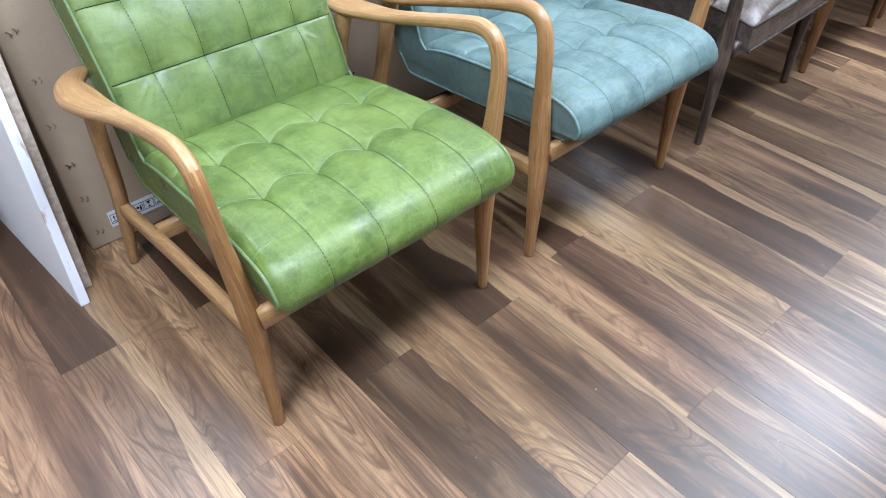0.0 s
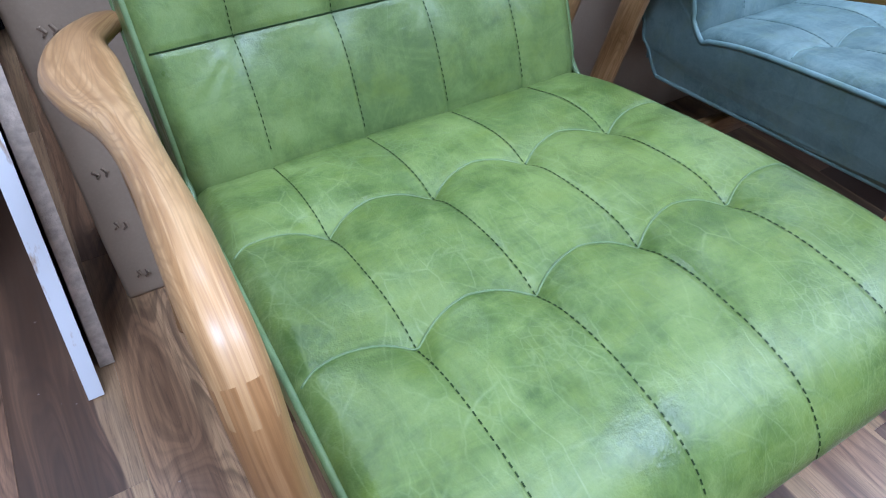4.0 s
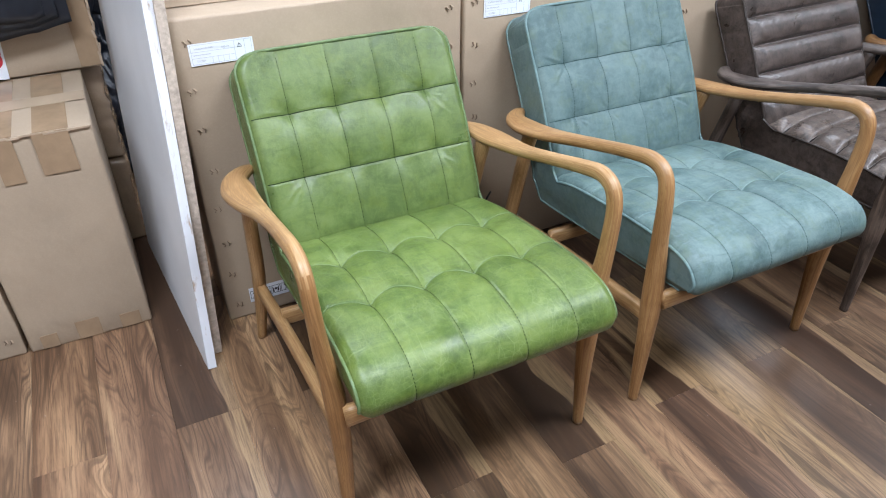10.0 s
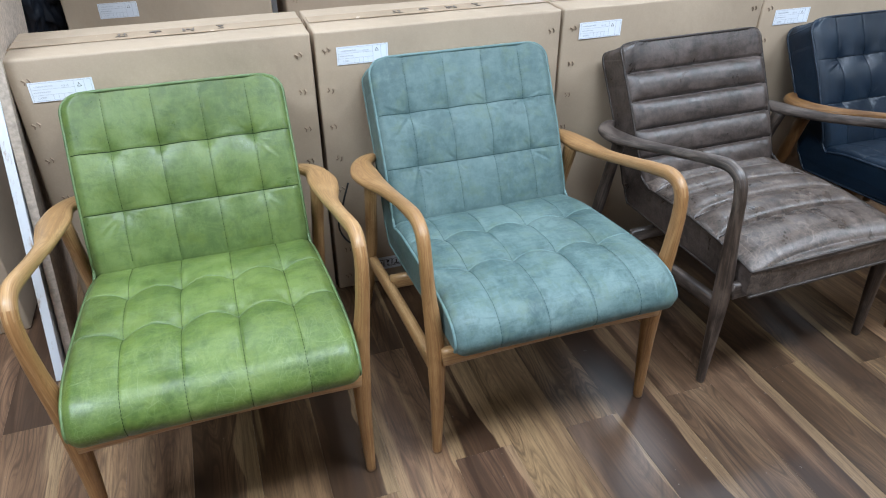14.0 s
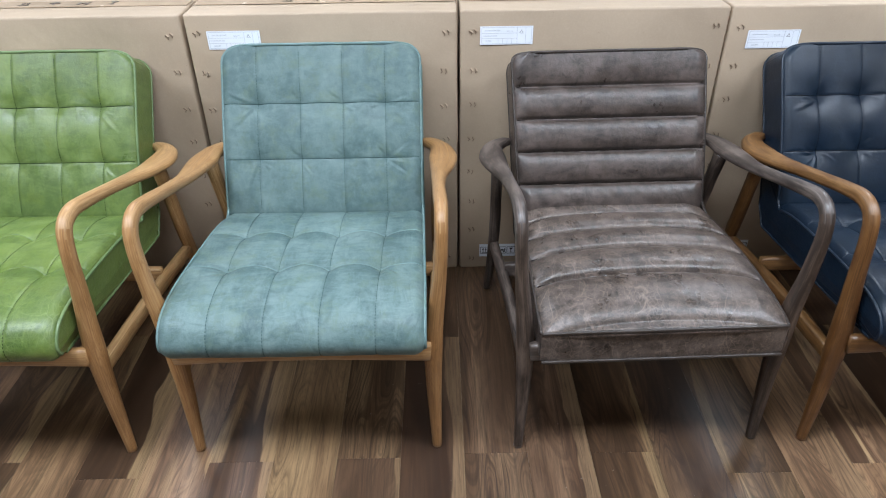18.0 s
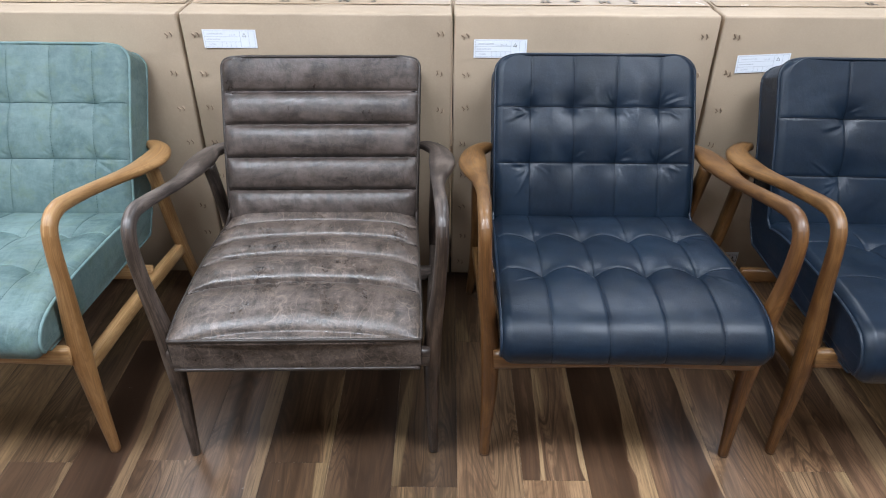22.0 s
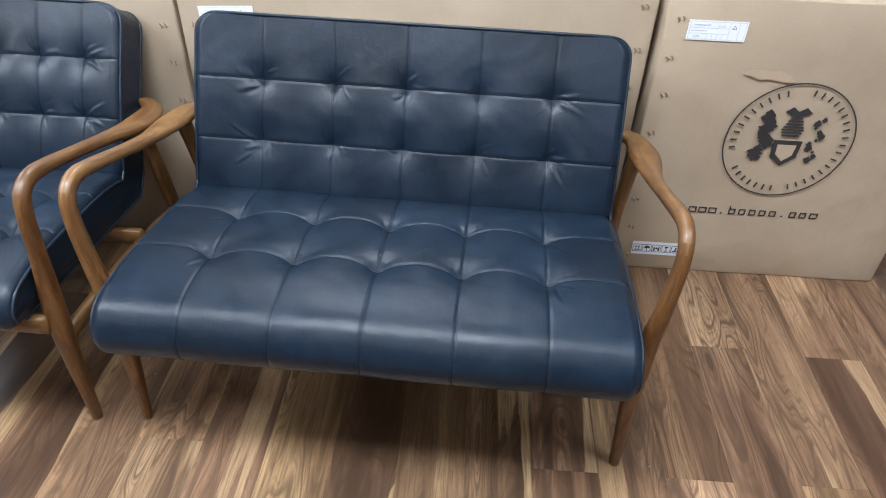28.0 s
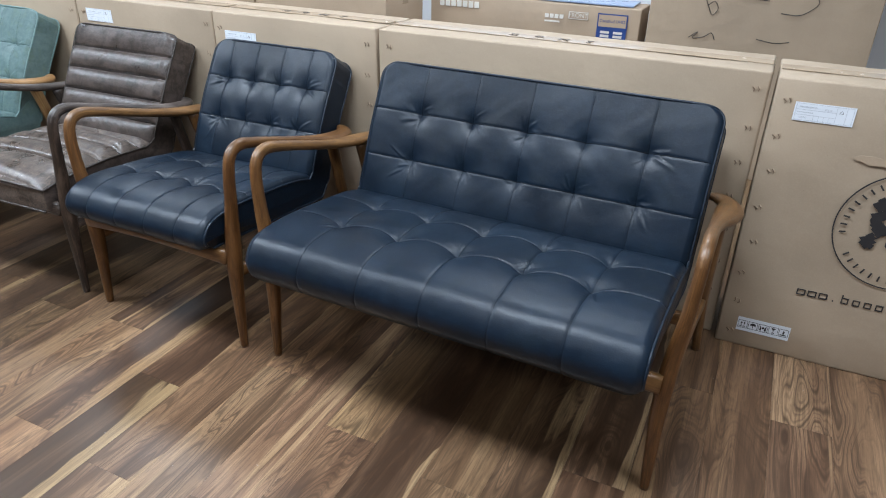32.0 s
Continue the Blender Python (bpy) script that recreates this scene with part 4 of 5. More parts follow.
tufted_chair("armchair", "dark navy tufted leather armchair with a walnut-stained frame", "armchair", pose(1.200, 0, 0), NAVY, NAVY, NAVY_PIPE, WALNUT, THREAD["navy"], FOUR, 0.260, 0.260, 0.272, 0.306, "row of armchairs", 3.1, 0.95, crease=0.0019, back_path=LOW_BACK, back_rows=(0.133, 0.278))
tufted_chair("loveseat", "dark navy tufted leather two-seat sofa with a walnut-stained frame", "sofa", pose(2.188, -0.006, 0, 0, 0, -1.8), NAVY, NAVY, NAVY_PIPE, WALNUT, THREAD["navy"], FIVE, 0.521, 0.518, 0.522, 0.573, "", 4.4, 1.05, -0.036, [(-0.148, 0.778), (-0.195, 0.690), (-0.243, 0.600), (-0.286, 0.505), (-0.324, 0.420), (-0.338, 0.368)], (0.148, 0.294), 0.0019, deep=0.022)


# ---- cartons ----
def carton(name, label, x0, x1, y0, y1, z0, z1, material=None, tape=True, staples="lr", seed=0, m=None, group="", category="cardboard box"):
    """A carton with soft edges, flap seam, tape and staple marks. Origin at its front bottom left corner."""
    w, d, h = x1 - x0, y1 - y0, z1 - z0
    c = thing(name, label, category, m or pose(x0, y0, z0), group)
    rnd = random.Random(seed)
    bm = bmesh.new()
    box_bm(0, w, 0, d, 0, h, 0.006, 2, bm)
    bmesh.ops.subdivide_edges(bm, edges=[e for e in bm.edges if e.calc_length() > 0.12], cuts=6, use_grid_fill=True)
    for v in bm.verts:
        fx, fz, fy = v.co.x / w, v.co.z / h, v.co.y / d
        v.co.y += (-0.004 if v.co.y < d / 2 else 0.004) * math.sin(math.pi * max(0, min(1, fx))) * math.sin(math.pi * max(0, min(1, fz)))
        v.co.z += (0.0006 * math.sin(math.pi * max(0, min(1, fx)) * 3 + seed) if v.co.z > h * 0.8 and 0.1 < fy < 0.9 else 0)
        v.co += Vector((rnd.uniform(-1, 1), rnd.uniform(-1, 1), rnd.uniform(-1, 1))) * 0.0012
    bmesh.ops.triangulate(bm, faces=[f for f in bm.faces if len(f.verts) > 4])
    part("body", bm, material or CARD, c, "", True)
    if tape:
        part("tape", box_bm(0.004, w - 0.004, d / 2 - 0.03, d / 2 + 0.03, h + 0.0018, h + 0.0036, 0.0006), CLEAR_TAPE, c, "strip of clear parcel tape")
        for x in (0.0, w):
            part("tape", box_bm(x - 0.002 if x == 0 else x + 0.0012, x - 0.0012 if x == 0 else x + 0.002, d / 2 - 0.03, d / 2 + 0.03, h - 0.09, h), CLEAR_TAPE, c)
    n = max(3, int(h / 0.105))
    for s in staples:
        for k in range(n):
            x = 0.035 if s == "l" else w - 0.035
            z = h - 0.055 - k * (h - 0.10) / (n - 1) + rnd.uniform(-0.006, 0.006)
            staple = part("staple", staple_bm(), TEAR, c)
            staple.matrix_basis = pose(x + rnd.uniform(-0.006, 0.006), -0.0012, z, 0, rnd.uniform(-25, 25), 0)
            part("torn_flap", flap_bm(), CARD_PALE, staple)
    return c


def staple_bm():
    """Two dark slits where a wide staple went in, each bent at its foot."""
    bm = bmesh.new()
    for k in (-1, 1):
        for dz, tilt, ln in ((0.002, -32 + 10 * k, 0.011), (-0.005, 20, 0.004)):
            bmesh.ops.create_cube(bm, size=1.0, matrix=Matrix.Translation((k * 0.0062, 0, dz)) @ Matrix.Rotation(radians(tilt), 4, "Y") @ Matrix.Diagonal((0.0019, 0.003, ln, 1)))
    return bm


def flap_bm():
    """Pale bars beside the slits: pushed-up paper that also paints in the dent's highlight."""
    bm = bmesh.new()
    for k in (-1, 1):
        bmesh.ops.create_cube(bm, size=1.0, matrix=Matrix.Translation((k * 0.0062 + 0.0028, -0.0006, 0.0035)) @ Matrix.Rotation(radians(-30), 4, "Y") @ Matrix.Rotation(radians(25), 4, "Z") @ Matrix.Diagonal((0.0028, 0.0016, 0.010, 1)))
    return bm


def paper_label(c, x, z, w=0.145, h=0.050, tilt=0.0):
    """A white shipping label with ruled lines on the front of a carton."""
    pl = part("label", box_bm(-w / 2, w / 2, -0.0003, 0.0003, -h / 2, h / 2), PAPER, c, "white printed shipping label")
    pl.matrix_basis = pose(x, -0.0028, z, 0, tilt, 0)
    bm = bmesh.new()
    for fz in (0.44, 0.12, -0.16, -0.44):
        box_bm(-w * 0.47, w * (0.47 if abs(fz) > 0.4 else 0.20), -0.0007, -0.0004, h * fz - 0.0004, h * fz + 0.0004, bm=bm)
    for fx in (-0.47, 0.20, 0.36, 0.47):
        box_bm(w * fx - 0.0004, w * fx + 0.0004, -0.0007, -0.0004, -h * 0.44, h * 0.44, bm=bm)
    for k in range(4):
        box_bm(w * (-0.16 + k * 0.085), w * (-0.155 + k * 0.085), -0.0007, -0.0004, -h * 0.44, -h * 0.16, bm=bm)
    part("ruled_grid", bm, GREY_INK, pl)
    bm = bmesh.new()
    for k in range(9):
        box_bm(w * (-0.44 + k * 0.03), w * (-0.42 + k * 0.03), -0.0007, -0.0004, h * -0.02 - 0.0012, h * -0.02 + 0.0012, bm=bm)
    part("print_bar", bm, GREY_INK, pl)
    text_mesh("print_text", "LONDON LEATHER", 0.0048, GREY_INK, pose(-w * 0.27, -0.0006, h * 0.27, 90, 0, 0), pl)
    text_mesh("print_text", "LLC001", 0.0062, GREY_INK, pose(-w * 0.33, -0.0006, -h * 0.30, 90, 0, 0), pl)
    text_mesh("weight_text", "KG 19", 0.0062, GREY_INK, pose(w * 0.06, -0.0006, h * 0.22, 90, 0, 0), pl)
    bm = bmesh.new()
    tri = [(-0.005, -0.004), (0.005, -0.004), (0, 0.005)]
    for (ax, az), (bx, bz) in zip(tri, tri[1:] + tri[:1]):
        d = Vector((bx - ax, 0, bz - az))
        bmesh.ops.create_cube(bm, size=1.0, matrix=Matrix.Translation(((ax + bx) / 2, 0, (az + bz) / 2)) @ d.to_track_quat("X", "Z").to_matrix().to_4x4() @ Matrix.Diagonal((d.length, 0.001, 0.0008, 1)))
    mk = part("mark", bm, INK, pl)
    mk.matrix_basis = pose(w * 0.28, -0.0005, h * 0.2)
    return pl


def flat_shape(bm, pts, y=-0.0008, thick=0.0012):
    """A thin plate with the outline pts in the x-z plane."""
    v = [bm.verts.new((x, y, z)) for x, z in pts]
    f = bm.faces.new(v)
    r = bmesh.ops.extrude_face_region(bm, geom=[f])
    bmesh.ops.translate(bm, verts=[e for e in r["geom"] if isinstance(e, bmesh.types.BMVert)], vec=(0, thick, 0))
    return bm


def disc_pts(x, z, r, n=16, a0=0.0, a1=2 * math.pi):
    return [(x + r * math.cos(a0 + (a1 - a0) * k / n), z + r * math.sin(a0 + (a1 - a0) * k / n)) for k in range(n)]


def ring_bm(r, width, n=64, bm=None):
    bm = bm or bmesh.new()
    for k in range(n):
        a, b = 2 * math.pi * k / n, 2 * math.pi * (k + 1) / n
        flat_shape(bm, [(r * math.cos(a), r * math.sin(a)), ((r + width) * math.cos(a), (r + width) * math.sin(a)), ((r + width) * math.cos(b), (r + width) * math.sin(b)), (r * math.cos(b), r * math.sin(b))][::-1])
    return bm


def care_icons(c, m, size=0.030, gap=0.046, material=None, boxed=False, name="care_symbol"):
    """Arrows, umbrella, cupped palms and glass, drawn as plain marks."""
    for k in range(4 + int(boxed)):
        bm = bmesh.new()
        s = size
        if boxed:
            for a, b in (((-.5, -.5), (.5, -.45)), ((-.5, .45), (.5, .5)), ((-.5, -.5), (-.45, .5)), ((.45, -.5), (.5, .5))):
                flat_shape(bm, [(a[0] * s, a[1] * s), (b[0] * s, a[1] * s), (b[0] * s, b[1] * s), (a[0] * s, b[1] * s)])
        q = s * (0.34 if boxed else 0.5)
        if k == 0:
            for sx in (-0.45, 0.45):
                flat_shape(bm, [(q * (sx - 0.1), -q * 0.6), (q * (sx + 0.1), -q * 0.6), (q * (sx + 0.1), q * 0.3), (q * (sx + 0.35), q * 0.3), (q * sx, q), (q * (sx - 0.35), q * 0.3), (q * (sx - 0.1), q * 0.3)])
            flat_shape(bm, [(-q, -q), (q, -q), (q, -q * 0.8), (-q, -q * 0.8)])
        elif k == 1:
            flat_shape(bm, disc_pts(0, 0, q, 12, 0, math.pi) + [(-q, 0)])
            flat_shape(bm, [(-q * 0.1, -q), (q * 0.1, -q), (q * 0.1, 0), (-q * 0.1, 0)])
        elif k == 2:
            flat_shape(bm, disc_pts(0, 0.1 * q, q * 0.42, 14))
            for sx in (-1, 1):
                flat_shape(bm, [(sx * q, -q), (sx * q * 0.45, -q), (sx * q * 0.55, q * 0.2), (sx * q, q)][::sx])
        elif k == 3:
            flat_shape(bm, [(-q * 0.7, q), (0, -q * 0.1), (q * 0.7, q)][::-1])
            flat_shape(bm, [(-q * 0.1, -q * 0.8), (q * 0.1, -q * 0.8), (q * 0.1, 0), (-q * 0.1, 0)])
            flat_shape(bm, [(-q * 0.5, -q), (q * 0.5, -q), (q * 0.5, -q * 0.8), (-q * 0.5, -q * 0.8)])
        else:
            for r0 in (0.5, -0.15):
                flat_shape(bm, disc_pts(0, q * r0, q * 0.32, 12))
            flat_shape(bm, [(-q, -q), (q, -q), (q, -q * 0.6), (-q, -q * 0.6)])
        ob = part(name, bm, material or INK, c)
        ob.matrix_basis = m @ pose(k * gap, 0, 0)


def care_label(c, x, z, w=0.150, h=0.048):
    pl = part("care_label", box_bm(-w / 2, w / 2, -0.0003, 0.0003, -h / 2, h / 2), PAPER, c, "white label with printed handling symbols")
    pl.matrix_basis = pose(x, -0.0028, z)
    care_icons(pl, pose(-w * 0.39, -0.0001, 0), 0.027, w * 0.195, INK, True)


def crest(c, x, z, r=0.168):
    """Round emblem: ring, arc of bars, shield with crown."""
    holder = part("emblem_ring", ring_bm(r, 0.0035, 72), INK, c, "printed round emblem")
    holder.matrix_basis = pose(x, -0.0078, z)
    bm = bmesh.new()
    for k in range(40):
        if k in (10, 11, 22, 23, 31):
            continue
        a = 2 * math.pi * k / 40
        ca, sa = math.cos(a), math.sin(a)
        rr, hw, hh = r * 0.87, r * 0.013, r * 0.050
        flat_shape(bm, [(rr * ca + u * -sa + v * ca, rr * sa + u * ca + v * sa) for u, v in ((-hw, -hh), (hw, -hh), (hw, hh), (-hw, hh))][::-1])
    tagged(part("emblem_bars", bm, INK, holder), kind="stuff")
    bm = bmesh.new()
    s = r * 0.30
    flat_shape(bm, [(-s * 0.75, s * 0.1), (-s * 0.7, -s * 0.9), (0, -s * 1.45), (s * 0.7, -s * 0.9), (s * 0.75, s * 0.1)])
    part("emblem_shield", bm, INK, holder)
    bm = bmesh.new()
    flat_shape(bm, [(-s * 0.5, -s * 0.15), (-s * 0.45, -s * 0.75), (0, -s * 1.15), (s * 0.45, -s * 0.75), (s * 0.5, -s * 0.15)], -0.0016)
    part("emblem_shield_inner", bm, CARD, holder)
    bm = bmesh.new()
    for k in range(7):
        y0 = s * (0.35 + 0.17 * k)
        ww = s * (0.62 - 0.07 * abs(k - 2))
        flat_shape(bm, [(-ww, y0), (ww, y0), (ww * 0.9, y0 + s * 0.1), (-ww * 0.9, y0 + s * 0.1)])
    flat_shape(bm, [(-s * 0.7, s * 1.75), (0, s * 1.45), (s * 0.7, s * 1.75), (s * 0.35, s * 2.05), (0, s * 1.8), (-s * 0.35, s * 2.05)])
    part("emblem_crown", bm, INK, holder)
    rnd = random.Random(4)
    for sgn in (-1, 1):
        bm = bmesh.new()
        for k in range(11):
            a = radians(-75 + 15 * k)
            px, pz = sgn * (s * 1.35 + s * 0.25 * math.sin(k * 1.3)), -s * 1.0 + k * s * 0.24
            rr = s * (0.26 + 0.12 * math.sin(k * 2.1 + sgn)) * (1.0 if sgn < 0 else 0.55)
            pts = [(px + rr * (1 + 0.35 * math.sin(5 * t + k)) * math.cos(t), pz + rr * (1 + 0.3 * math.cos(4 * t)) * math.sin(t)) for t in np.linspace(0, 2 * math.pi, 12, endpoint=False)]
            flat_shape(bm, pts, -0.0008 - 0.0001 * k)
        tagged(part("emblem_flourish", bm, INK, holder), kind="stuff")
    return holder


ROW = [(-1.398, -0.664), (-0.654, 0.086), (0.094, 0.826), (0.832, 1.547), (1.557, 2.791), (2.806, 3.62)]
LABEL_X = [-1.359, -0.598, 0.149, 0.886, 1.612, 2.861]
LABEL_Z = [0.788, 0.801, 0.802, 0.780, 0.744, 0.786]
BOX_LABEL = ["tall kraft cardboard furniture carton with stapled edges and white label", "wide kraft cardboard sofa carton with stapled edges and white label", "kraft cardboard carton printed with a round black emblem"]
cartons = []
for i, (a, b) in enumerate(ROW):
    f = 0.006 if i < 5 else -0.036
    c = carton("furniture_carton", BOX_LABEL[0] if i < 4 else BOX_LABEL[i - 3], a, b, f, f + 0.25, 0, 0.846, CARD, True, "lr" if i < 5 else "l", i, group="row of cartons")
    paper_label(c, LABEL_X[i] - a + 0.073, LABEL_Z[i] - 0.024, tilt=(0, 0, 0, 0, -3, 0)[i])
    care_label(c, 0.140 if i < 5 else 0.129, 0.070 if i < 5 else 0.081)
    care_icons(c, pose((b - a) * 0.36, 0.125, 0.8508, 270, 0, 0), 0.030, 0.083, FADED_INK)
    cartons.append(c)
crest(cartons[5], 3.203 - 2.806, 0.471)
for k in range(13):
    bar = bmesh.new()
    if k in (3, 9):
        box_bm(0.007, 0.011, -0.0012, 0, -0.010, -0.006, bm=bar)
    else:
        top, wide = 0.018 if k == 4 else 0.009, 0.023 if k in (0, 1, 2, 12) else 0.019
        for a, b, c, d in ((0, 0.0032, -0.010, top), (wide - 0.0032, wide, -0.010, 0.009), (0.0032, wide - 0.0032, -0.010, -0.0068), (0.0032, wide - 0.0032, 0.0062, 0.009)):
            box_bm(a, b, -0.0012, 0, c, d, bm=bar)
    part("printed_bar", bar, INK, cartons[5]).matrix_basis = pose(2.994 - 2.806 + k * 0.0292, -0.0050, 0.236)

bm = bmesh.new()
rnd = random.Random(3)
flat_shape(bm, [(0.075 * math.cos(a) * rnd.uniform(0.6, 1.1), 0.016 * math.sin(a) * rnd.uniform(0.5, 1.2)) for a in np.linspace(0, 2 * math.pi, 16, endpoint=False)])
tp = part("torn_patch", bm, CARD_PALE, cartons[5], "peeled patch of bare kraft paper")
tp.matrix_basis = pose(3.10 - 2.806, -0.0070, 0.655, 0, 4, 0)


# ---- goods behind the row ----
la = carton("storage_box", "closed kraft cardboard box at the bottom of a stack", -1.40, -0.655, 1.02, 1.55, 0, 0.828, CARD, False, "r", 11)
paper_label(la, 0.185, 0.715, 0.135, 0.055)
up = carton("storage_box", "kraft cardboard box with blue pen strokes, stacked on another", -1.40, -0.640, 1.00, 1.55, 0.834, 1.40, CARD, True, "r", 12)
paper_label(up, 0.76 - 0.15, 0.115, 0.13, 0.055)
tube("pen_stroke", [(0.35, -0.008, 0.30), (0.39, -0.008, 0.18), (0.40, -0.008, 0.10)], 0.0022, BLUE_INK, up)
tube("pen_stroke", [(0.42, -0.008, 0.22), (0.50, -0.008, 0.13), (0.57, -0.008, 0.10)], 0.0022, BLUE_INK, up)
tb = carton("storage_box", "tall kraft cardboard box with a round emblem printed upside down", -0.600, 0.205, 1.00, 1.36, 0, 1.42, CARD_PALE, True, "lr", 13)
paper_label(tb, 0.60, 0.80, 0.13, 0.055)
crest(tb, 0.42, 1.045, 0.17)
lo = carton("storage_box", "low kraft cardboard box with a pen scribble", 0.22, 1.02, 1.00, 1.40, 0, 0.832, CARD_PALE, True, "l", 14)
tube("pen_stroke", [(0.40, -0.008, 0.78), (0.43, -0.008, 0.82), (0.45, -0.008, 0.79), (0.50, -0.008, 0.80)], 0.002, INK, lo)
carton("storage_box", "upright kraft cardboard box with a black pen mark", -0.15, 0.60, 1.52, 1.90, 0, 1.30, CARD_PALE, False, "", 15)
tv = carton("television_carton", "long kraft television carton with white and blue print", 1.02, 2.165, 1.50, 1.72, 0, 0.765, CARD_PALE, False, "", 16)
bm = bmesh.new()
for k in range(7):
    box_bm(0.06 + k * 0.034, 0.086 + k * 0.034, -0.0085, -0.007, 0.705, 0.738, bm=bm)
part("printed_bars", bm, WHITE_INK, tv, "row of plain white printed bars")
bm = bmesh.new()
for k in range(4):
    box_bm(0.66 + k * 0.026, 0.68 + k * 0.026, -0.0085, -0.007, 0.692, 0.712, bm=bm)
box_bm(0.66, 0.74, -0.0085, -0.007, 0.672, 0.680, bm=bm)
part("printed_bars", bm, WHITE_INK, tv)
bm = bmesh.new()
for a, b in (((0.785, 0.695), (0.885, 0.698)), ((0.785, 0.728), (0.885, 0.731)), ((0.785, 0.695), (0.788, 0.731)), ((0.882, 0.695), (0.885, 0.731))):
    box_bm(a[0], b[0], -0.0085, -0.007, a[1], b[1], bm=bm)
part("print_frame", bm, WHITE_INK, tv)
text_mesh("front_text", "FRONT", 0.030, WHITE_INK, pose(0.835, -0.0082, 0.713, 90, 0, 0), tv)
part("badge", box_bm(0.935, 1.085, -0.0085, -0.007, 0.585, 0.735), BLUE_INK, tv, "blue printed badge")
part("badge_panel", box_bm(0.941, 1.079, -0.0092, -0.0084, 0.672, 0.729), CARD_PALE, tv)
text_mesh("badge_text", "Certified UHD", 0.021, BLUE_INK, pose(1.010, -0.0096, 0.700, 90, 0, 0), tv)
bm = bmesh.new()
for x in (0.955, 1.02):
    for k in range(2):
        box_bm(x, x + 0.045, -0.0092, -0.0084, 0.640 - 0.018 * k, 0.652 - 0.018 * k, bm=bm)
part("printed_bars", bm, WHITE_INK, tv)
part("wrap", box_bm(0.30, 1.10, 0.02, 0.20, 0.769, 0.778, 0.003), plain("blue_wrap", (0.30, 0.38, 0.55), 0.3), tv, "blue and white plastic wrapping on the top")
ee = carton("storage_box", "large upright kraft cardboard box with pen scribbles", 2.20, 3.17, 1.50, 1.90, 0, 1.30, CARD, False, "", 17)
for pts in ([(0.24, 0.86), (0.27, 0.80), (0.29, 0.77), (0.31, 0.80), (0.29, 0.83), (0.26, 0.81)], [(0.30, 0.90), (0.40, 0.86), (0.52, 0.85)], [(0.58, 0.80), (0.66, 0.80), (0.72, 0.85), (0.70, 0.89)],
            [(0.20, 0.66), (0.24, 0.69), (0.22, 0.66), (0.27, 0.67), (0.30, 0.69), (0.32, 0.66)], [(0.50, 0.68), (0.58, 0.67), (0.64, 0.68)]):
    tube("pen_stroke", [(x, -0.008, z) for x, z in pts], 0.0016, INK, ee)

# ---- leaning boards ----


def board(name, label, foot, top, thick, depth, height, face, edge):
    """A sheet on edge whose front edge runs from foot towards top; it reaches back along y."""
    f, t = Vector(foot), Vector(top)
    z = (t - f).normalized()
    y = Vector((-0.086, 1, 0))
    y = (y - y.dot(z) * z).normalized()
    x = y.cross(z)
    m = Matrix(((x.x, y.x, z.x, f.x), (x.y, y.y, z.y, f.y), (x.z, y.z, z.z, f.z), (0, 0, 0, 1)))
    b = thing(name, label, "board", m)
    part("sheet", box_bm(-thick, 0, 0.004, depth, 0, height, 0.0015), face, b)
    part("front_edge", box_bm(-thick - 0.0005, 0.0005, 0, 0.0042, 0, height, 0.0006), edge, b)
    return b


board("panel_board", "white laminate panel on edge leaning against the cartons", (-1.473, -0.168, 0.002), (-1.402, 0.020, 1.0), 0.021, 0.70, 1.95, MELAMINE, WORN)
board("panel_board", "raw chipboard panel on edge beside a white one", (-1.447, -0.115, 0.002), (-1.380, 0.000, 1.0), 0.021, 0.68, 1.95, CHIP, CHIP)

# ---- pile of boxes beside the boards ----
pb = carton("storage_box", "taped kraft box with worn flaps, standing on the planks", -1.905, -1.597, 0.112, 0.54, 0, 0.605, CARD, False, "", 21)
for x, w, low in ((0.012, 0.050, 0.478), (0.092, 0.046, 0.492), (0.178, 0.078, 0.500)):
    part("tape", box_bm(x, x + w, -0.0050, -0.0036, low, 0.606), TAPE, pb, "brown parcel tape end")
    part("tape", box_bm(x + 0.004, x + w + 0.002, 0.002, 0.40, 0.6052, 0.6066), TAPE, pb)
for x, w, top in ((0.030, 0.042, 0.046), (0.120, 0.060, 0.062), (0.230, 0.052, 0.048)):
    part("tape", box_bm(x, x + w, -0.0028, -0.0012, 0.004, top), TAPE, pb)
part("tape", box_bm(0.004, 0.304, 0.17, 0.235, 0.6067, 0.6076), CLEAR_TAPE, pb, "clear tape across the flaps")
bm = bmesh.new()
rnd = random.Random(9)
for k in range(12):
    x = 0.004 + k * 0.025
    bmesh.ops.create_cube(bm, size=1.0, matrix=Matrix.Translation((x + 0.0125, -0.003 + rnd.uniform(-0.001, 0.001), 0.6035 + rnd.uniform(-0.002, 0.002))) @ Matrix.Rotation(rnd.uniform(-0.15, 0.15), 4, "X") @ Matrix.Diagonal((0.0255, 0.005, 0.005, 1)))
part("flap_edge", bm, CARD_PALE, pb, "raised torn flap edge")
carton("storage_box", "kraft box with stapled edge beside a taller one", -2.36, -1.915, 0.118, 0.54, 0, 0.60, CARD, False, "r", 22)


